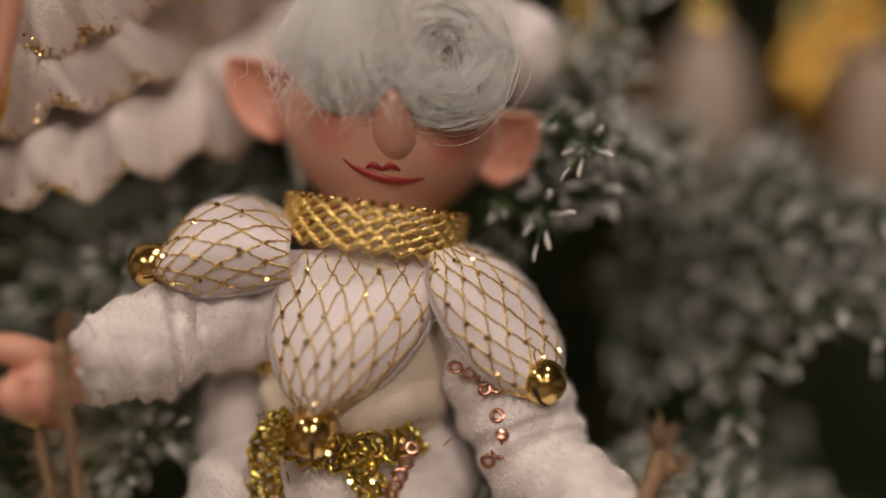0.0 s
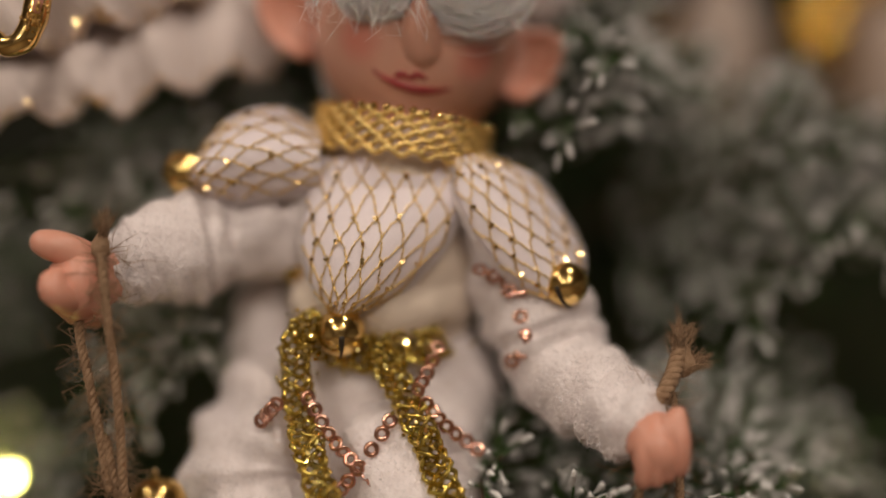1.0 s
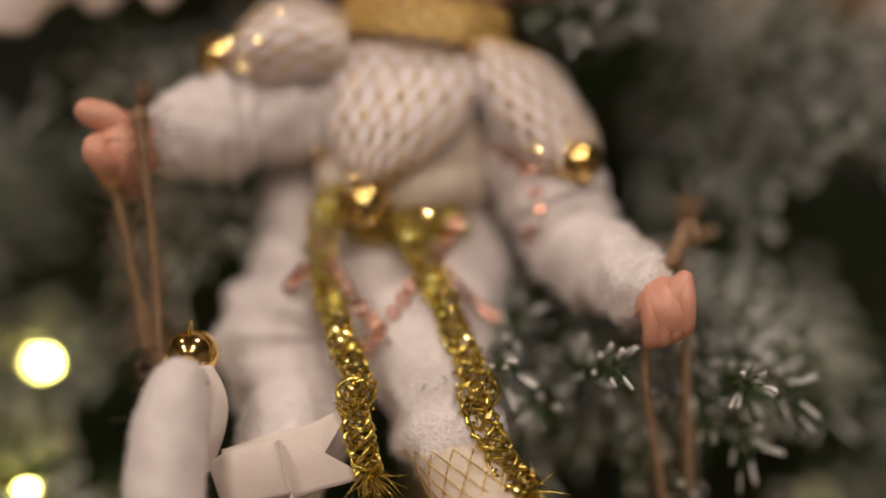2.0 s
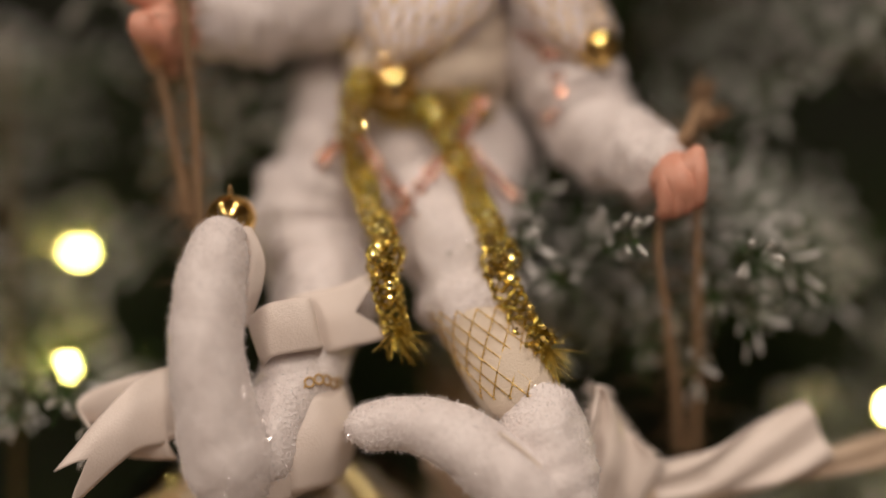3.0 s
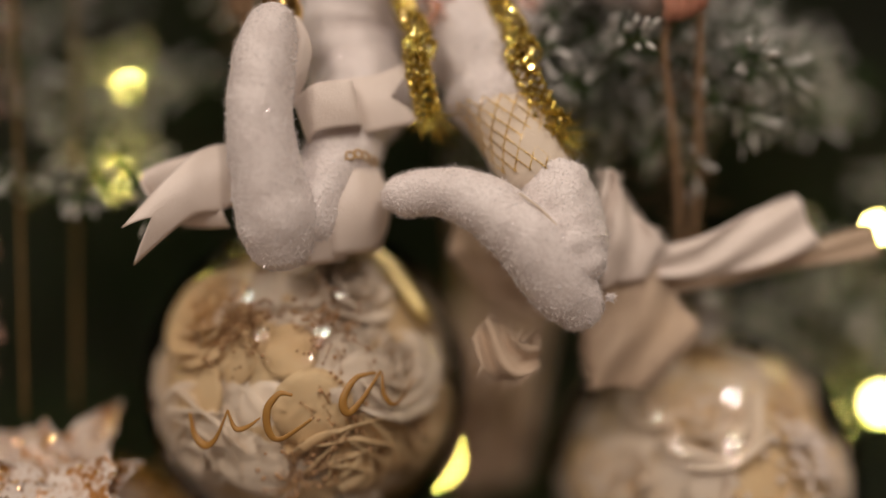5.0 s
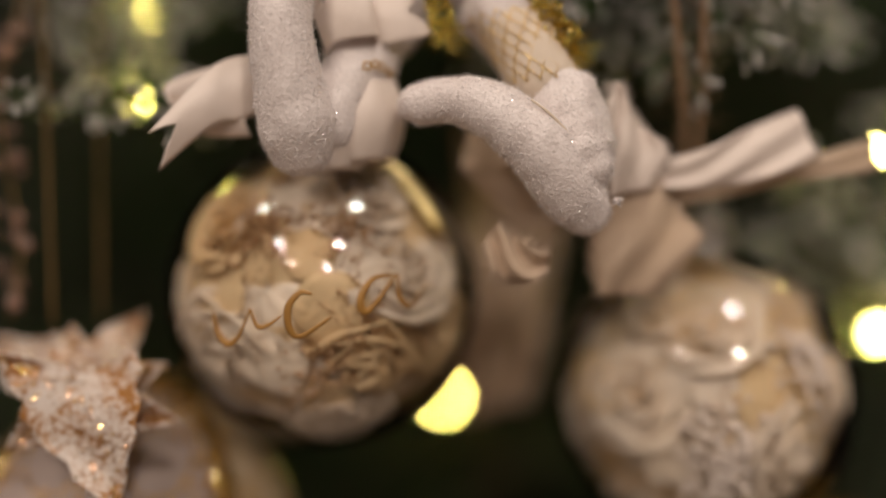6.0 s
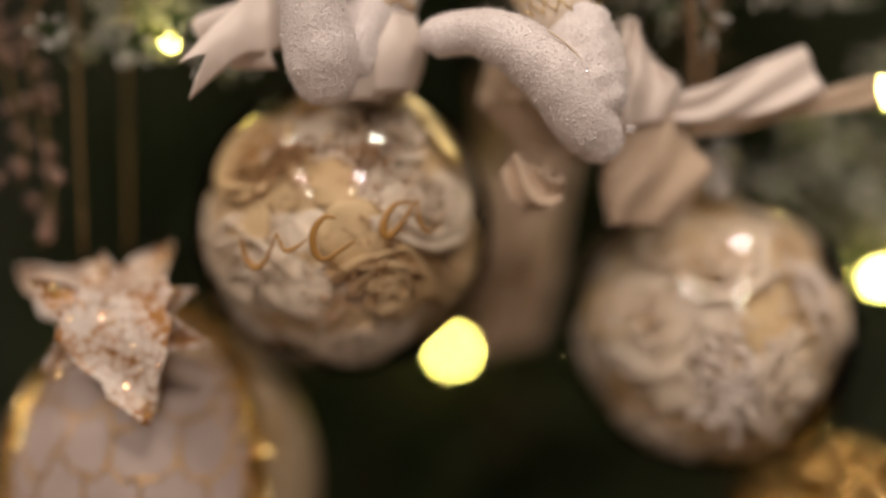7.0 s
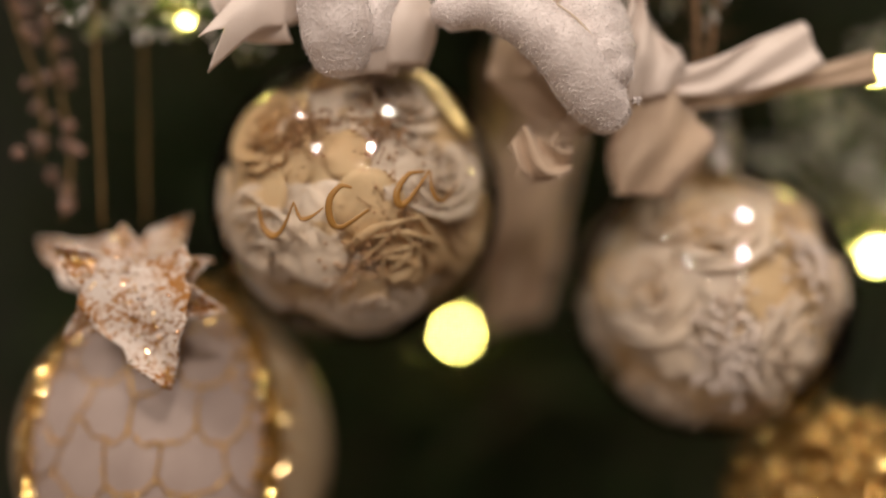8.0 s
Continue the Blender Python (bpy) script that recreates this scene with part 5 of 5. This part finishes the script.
def petal(top, edge, amp, waves, ph):
    a, b = spline(top, 61), spline(edge, 61)
    kit = Kit()

    def fn(u, v):
        i = int(round(v * 60))
        p = a[i] * (1 - u) + b[i] * u
        ripple = math.sin(waves * v * 2 * math.pi + ph + 0.8 * math.sin(3.1 * v + ph)) * (0.25 + 0.75 * u)
        fine = 0.35 * math.sin(waves * 2.7 * v * 2 * math.pi + 2 * ph) * u
        sag = 0.010 * math.sin(math.pi * u)
        return p + np.array((0.15, -1.0, 0.35)) * (amp * (ripple + fine)) + np.array((0, -sag, 0)) + np.array((0.3, 0, 1)) * amp * 0.7 * math.cos(waves * v * 2 * math.pi + ph) * u ** 3
    kit.sheet(fn, 24, 60, POINSETTIA, 0.0012)
    kit.pile(POINSETTIA, 5000, 0.0011, 0.00016, rng)
    ob = kit.build("petal", flower)
    kit = Kit()
    for i in range(50):
        v = rng.random() ** 1.3
        p = fn(1.0 - abs(rng.normal(0, 0.03)), v)
        kit.ball(p + np.array((0, -0.0012, 0)) + rng.normal(0, 0.0006, 3), rng.uniform(0.0003, 0.0008), GLITTER, 6, 4)
    for i in range(7):
        v = 0.1 + 0.85 * (i + 0.6 * rng.random()) / 7
        for k in range(4):
            kit.ball(fn(0.97, v) + np.array((0, -0.0014, 0)) + rng.normal(0, 0.0012, 3), rng.uniform(0.0004, 0.0008), GLITTER, 6, 4)
    for i in range(260):
        p = fn(1.0 - abs(rng.normal(0, 0.05)), rng.random())
        kit.flake(p + np.array((0, -0.0016, 0)), rng.uniform(0.0003, 0.0007), FLAKE, rng)
    kit.build("glitter_edge", ob, "gold glitter along the petal's edge")


petal([(-0.1792, 0.3050, 1.3252), (-0.1423, 0.3100, 1.3455), (-0.1040, 0.3150, 1.3610), (-0.0703, 0.3300, 1.3813), (-0.0452, 0.3450, 1.4012)],
      [(-0.1692, 0.2880, 1.3019), (-0.1331, 0.2900, 1.3134), (-0.1080, 0.2910, 1.3164), (-0.0844, 0.2980, 1.3255), (-0.0640, 0.3180, 1.3346), (-0.0478, 0.3350, 1.3571)], 0.0030, 6, 0.4)
petal([(-0.1716, 0.2920, 1.3549), (-0.1354, 0.2950, 1.3727), (-0.1025, 0.3000, 1.3880), (-0.0660, 0.3100, 1.4072)],
      [(-0.1669, 0.2840, 1.3185), (-0.1312, 0.2860, 1.3336), (-0.1099, 0.2870, 1.3413), (-0.0873, 0.2960, 1.3504), (-0.0726, 0.3150, 1.3684), (-0.0478, 0.3350, 1.3904)], 0.0034, 5, 2.0)
petal([(-0.1669, 0.2840, 1.3800), (-0.1322, 0.2880, 1.3929), (-0.0991, 0.2900, 1.4020), (-0.0639, 0.3000, 1.4213)],
      [(-0.1634, 0.2780, 1.3457), (-0.1285, 0.2800, 1.3542), (-0.1113, 0.2820, 1.3571), (-0.0944, 0.2860, 1.3655), (-0.0690, 0.2920, 1.3788), (-0.0464, 0.3000, 1.3932)], 0.0026, 5, 4.1)

# gold drop hanging at the flower
drop = thing("gold_drop", (-0.1221, 0.2620, 1.3448), "glittered gold drop with a curled end", "ornament")
kit = Kit()
kit.tube([(-0.1183, 0.2620, 1.3733), (-0.1202, 0.2620, 1.3543), (-0.1213, 0.2610, 1.3398), (-0.1243, 0.2600, 1.3309), (-0.1290, 0.2600, 1.3289), (-0.1334, 0.2610, 1.3319)], (0.0030, 0.0034, 0.0036, 0.0034, 0.0030, 0.0022), GOLD, 14, 40, 0.1, 200)
for i in range(130):
    f = spline([(-0.1187, 0.2585, 1.3533), (-0.1192, 0.2575, 1.3405), (-0.1212, 0.2565, 1.3325)], 131)[i]
    kit.ball(f + rng.normal(0, 0.0011, 3), rng.uniform(0.0003, 0.0007), GLITTER, 6, 4)
kit.build("drop", drop)
kit = Kit()
kit.tube([(-0.1134, 0.2550, 1.3837), (-0.1140, 0.2550, 1.3673), (-0.1163, 0.2560, 1.3526), (-0.1197, 0.2570, 1.3378)], (0.0035, 0.0032, 0.0022, 0.0010), VINYL, 14, 24)
tagged(kit.build("tan_pendant"), "slim tan pendant hanging beside the poinsettia", "ornament")


# ---- egg ornament with netted panel ----
EGG = np.array((-0.1514, 0.3020, 0.9640))
ER = np.array((0.0680, 0.052, 0.0690))
egg = thing("egg_ornament", EGG, "cream egg ornament with blush panel, gold net and glitter rim", "ornament")
kit = Kit()
kit.ball(EGG, tuple(ER), SHELL, 56, 40, shape=lambda d, p: Vector((p.x * (1 - 0.03 * d.z), p.y * (1 - 0.03 * d.z), p.z)))
kit.build("body", egg)


def egg_at(x, z, lift):
    dx, dz = (x - EGG[0]) / ER[0], (z - EGG[2]) / ER[2]
    k = 1 - 0.03 * dz
    dx /= k
    return np.array((x, EGG[1] - ER[1] * k * math.sqrt(max(0.01, 1 - dx * dx - dz * dz)) - lift, z))


PC = np.array((-0.1518, 0.2500, 0.9723))
PA, PB = 0.0480, 0.0610
kit = Kit()


def panel(u, v):
    s, t = 2 * u - 1, 2 * v - 1
    a, b = s * math.sqrt(1 - t * t / 2), t * math.sqrt(1 - s * s / 2)
    return egg_at(PC[0] + PA * a, PC[2] + PB * b, 0.0012 + 0.004 * max(0, 1 - a * a - b * b))


kit.sheet(panel, 36, 36, PANEL, 0.0008)
kit.build("panel", egg, "blush pearl panel")
kit = Kit()
STEP = 0.0215
for row in range(-5, 6):
    for col in range(-5, 6):
        cx, cz = PC[0] + (col + 0.5 * (row % 2)) * STEP, PC[2] + row * STEP * 0.92
        knots = []
        for k in (1, 2, 3, 4):
            a = radians(30 + 60 * k)
            x, z = cx + STEP * 0.577 * math.cos(a), cz + STEP * 0.60 * math.sin(a)
            knots.append((x + 0.009 * noise.noise(Vector((x * 50, z * 50, 1))), z + 0.009 * noise.noise(Vector((x * 50, z * 50, 7)))))
        for (x0, z0), (x1, z1) in zip(knots, knots[1:]):
            pts = []
            for f in np.linspace(0, 1, 6):
                x, z = x0 + (x1 - x0) * f, z0 + (z1 - z0) * f - 0.0016 * math.sin(math.pi * f) + 0.0008 * math.sin(9 * f + 40 * x0)
                s2 = ((x - PC[0]) / PA) ** 2 + ((z - PC[2]) / PB) ** 2
                if s2 < 0.96:
                    pts.append(egg_at(x, z, 0.0018 + 0.004 * (1 - s2)))
            if len(pts) > 2:
                kit.tube(pts, [0.00062] * len(pts), GLITTER, 6, 11, 1.2, 700)
kit.build("gold_net", egg, "gold glitter net lines", False)
kit = Kit()
turn_pts = [2 * math.pi * k / 60 for k in range(61)]
kit.tube([egg_at(PC[0] + PA * 1.04 * math.cos(a), PC[2] + PB * 1.04 * math.sin(a), 0.0005) for a in turn_pts], [0.0030] * 61, DARK_GOLD, 12, 180, 0.5, 500)
for i in range(1500):
    a = rng.uniform(0, 2 * math.pi)
    s = 1.03 + rng.normal(0, 0.05)
    p = egg_at(PC[0] + PA * s * math.cos(a), PC[2] + PB * s * math.sin(a), rng.uniform(0.001, 0.005))
    kit.ball(p, rng.uniform(0.0006, 0.0013), GLITTER, 6, 4)
    if i % 2:
        kit.flake(p + np.array((0, -0.0012, 0)), rng.uniform(0.0007, 0.0016), GOLD if i % 4 == 1 else FLAKE, rng)
for i in range(160):
    p = egg_at(PC[0] + PA * 1.12 + rng.normal(0, 0.003), PC[2] + 0.018 + rng.normal(0, 0.014), 0.003)
    kit.flake(p, rng.uniform(0.0004, 0.0009), FLAKE, rng)
kit.build("glitter_rim", egg, "rough gold glitter rim", False)

# star flower of felt on top
star = thing("felt_flower", (-0.1484, 0.2350, 1.0427), "white felt flower with copper-gold glitter on the egg ornament", "artificial flower")


def felt(root, tip, width, up, dish):
    root, tip = np.array(root), np.array(tip)
    ax = tip - root
    side = unit(np.cross(ax, up)) * width
    nr = unit(np.cross(side, ax))
    kit = Kit()

    def fn(u, v):
        s = 2 * u - 1
        w = min(1.0, 0.75 + v) * max(0.0, 1 - v) ** 0.85 + 0.015
        w *= 1 + 0.28 * noise.noise(Vector((v * 6, s * 2, width * 300)))
        return root + ax * v + side * s * w + nr * (dish * (s * s) * w + 0.0018 * math.sin(6 * v + 2 * s) - 0.004 * v * v)
    kit.sheet(fn, 16, 22, STAR, 0.001)
    kit.pile(STAR, 2500, 0.0009, 0.00016, rng)
    ob = kit.build("petal", star)
    kit = Kit()
    for i in range(60):
        u, v = rng.normal(0.5, 0.2), rng.random()
        kit.ball(fn(min(1, max(0, u)), v) + rng.normal(0, 0.0005, 3) + np.array((0, -0.0008, 0)), rng.uniform(0.0003, 0.0006), GLITTER, 6, 4)
    for i in range(150):
        u, v = min(1, max(0, rng.normal(0.5, 0.22))), rng.random() ** 0.7
        kit.flake(fn(u, v) + np.array((0, -0.0011, 0)), rng.uniform(0.0003, 0.0006), COPPER_FLAKE if i % 2 else FLAKE, rng)
    kit.build("glitter", ob, "gold glitter grains")


felt((-0.1524, 0.2430, 1.0480), (-0.1345, 0.2280, 1.0061), 0.0270, (0, -1, 0.2), 0.005)
felt((-0.1560, 0.2420, 1.0374), (-0.1790, 0.2360, 1.0543), 0.0125, (0, -1, 0.3), 0.003)
felt((-0.1532, 0.2430, 1.0395), (-0.1771, 0.2390, 1.0199), 0.0120, (0, -1, 0.3), 0.003)
felt((-0.1486, 0.2420, 1.0377), (-0.1173, 0.2390, 1.0337), 0.0115, (0, -1, 0.3), 0.003)
felt((-0.1510, 0.2460, 1.0372), (-0.1252, 0.2460, 1.0523), 0.0125, (0, -1, 0.4), 0.003)
felt((-0.1568, 0.2500, 1.0408), (-0.1635, 0.2580, 1.0627), 0.0150, (0, -1, 0.4), 0.003)
felt((-0.1556, 0.2560, 1.0403), (-0.1422, 0.2750, 1.0677), 0.0150, (0, -1, 0.6), 0.003)
felt((-0.1697, 0.2580, 1.0438), (-0.2042, 0.2750, 1.0545), 0.0150, (0, -1, 0.6), 0.003)

# ---- bead strings and gold threads ----
for x0, x1, n in ((((-0.2044, 0.3000, 1.2314)), ((-0.1921, 0.2680, 1.0622)), 26), (((-0.2236, 0.2900, 1.2270)), ((-0.2025, 0.2700, 1.0864)), 22)):
    a, b = np.array(x0), np.array(x1)
    ob = thing("bead_string", a, "string of pinkish crystal beads on copper wire", "bead string", "bead strings")
    kit = Kit()
    path = [a * (1 - f) + b * f + np.array((0.004 * math.sin(9 * f), 0.003 * math.cos(7 * f), 0)) for f in np.linspace(0, 1, 12)]
    kit.tube(path, [0.0006] * 12, THREAD, 6, 60)
    kit.build("wire", ob)
    for i in range(n):
        f = (i + rng.uniform(0, 0.8)) / n
        p = spline(path, 101)[min(100, int(f * 100))] + rng.normal(0, 0.004, 3)
        kit = Kit()
        kit.ball((0, 0, 0), rng.uniform(0.0018, 0.0036), BEAD, 10, 7)
        bead = kit.build("bead", ob, smooth=i % 2 == 0)
        bead.location = p
for top, low in (((-0.1943, 0.2850, 1.2638), (-0.1742, 0.2700, 1.0607)), ((-0.1768, 0.3000, 1.2714), (-0.1636, 0.2900, 1.0604))):
    kit = Kit()
    a, b = np.array(top), np.array(low)
    kit.tube([a, (a + b) / 2 + (0.0006, 0, 0), b], (0.0007, 0.0007, 0.0007), THREAD, 6, 20)
    tagged(kit.build("hanging_thread"), "thin gold hanging thread of an ornament", "thread", "gold hanging threads")

# ---- gold beaded ornament ----
GB = np.array((0.1453, 0.3176, 0.9417))
gold_orn = thing("beaded_ornament", GB, "gold ball ornament covered in glittering beads", "ornament")
kit = Kit()
kit.ball(GB, 0.047, DARK_GOLD, 32, 20, 0.05, 60)
kit.build("core", gold_orn)
kits = []
for r in (0.0018, 0.0027, 0.0036):
    kit = Kit()
    kit.ball((0, 0, 0), r, GLITTER_BEAD, 10, 7)
    kits.append(kit)
kit = Kit()
for i in range(520):
    d = unit(rng.normal(0, 1, 3) + np.array((0, -0.6, 0.3)))
    kit.flake(GB + d * (0.0485 + rng.uniform(0, 0.005)), rng.uniform(0.0010, 0.0022), GOLD, rng)
tagged(kit.build("glitter", gold_orn, "loose gold glitter flakes", False), kind="stuff")
proto = []
for i in range(295):
    d = unit(rng.normal(0, 1, 3))
    if d[1] > 0.1:
        d[1] = -d[1]
    d[2] = abs(d[2]) if rng.random() < 0.7 else d[2]
    k = int(rng.integers(3))
    if i < 3:
        ob = kits[i].build("bead", gold_orn)
        proto.append(ob.data)
    else:
        ob = new("bead", proto[k])
        ob.parent = gold_orn
        ob.matrix_parent_inverse = gold_orn.matrix_basis.inverted()
    ob.location = GB + d * (0.047 + rng.uniform(0, 0.004))

# ---- ornaments further back ----
def far_ball(name, c, r, mat, label, sx=1.0, sz=1.0):
    ob = thing(name, c, label, "ornament")
    kit = Kit()
    kit.ball(c, (r * sx, r, r * sz), mat, 32, 22, 0.06, 18)
    kit.build("body", ob)
    kit = Kit()
    q = np.array(c) + (0, 0, r * sz)
    kit.tube([q - (0, 0, 0.004), q + (0, 0, 0.012)], (0.007, 0.006), GOLD, 14, 6)
    kit.ring(q + (0, 0, 0.016), (0, 1, 0), 0.005, 0.0008, GOLD, 16, 6)
    kit.build("cap", ob)


far_ball("gold_bauble", (0.0596, 0.4021, 1.3668), 0.0324, GOLD_SOFT, "satin gold bauble behind the doll's head")
far_ball("gold_bauble", (0.1775, 0.4741, 1.3766), 0.0187, GOLD_SOFT, "small gold bauble among the far boughs", 1.0, 1.6)
far_ball("gold_bauble", (0.2105, 0.5029, 1.4081), 0.0245, GOLD_SOFT, "small gold bauble among the far boughs")
far_ball("paper_ornament", (0.1249, 0.4597, 1.3607), 0.0245, PALE, "pale mauve drop ornament hanging in the boughs", 0.9, 1.8)
far_ball("paper_ornament", (0.2188, 0.4885, 1.3562), 0.0288, PALE, "pale mauve drop ornament hanging in the boughs", 1.0, 1.6)
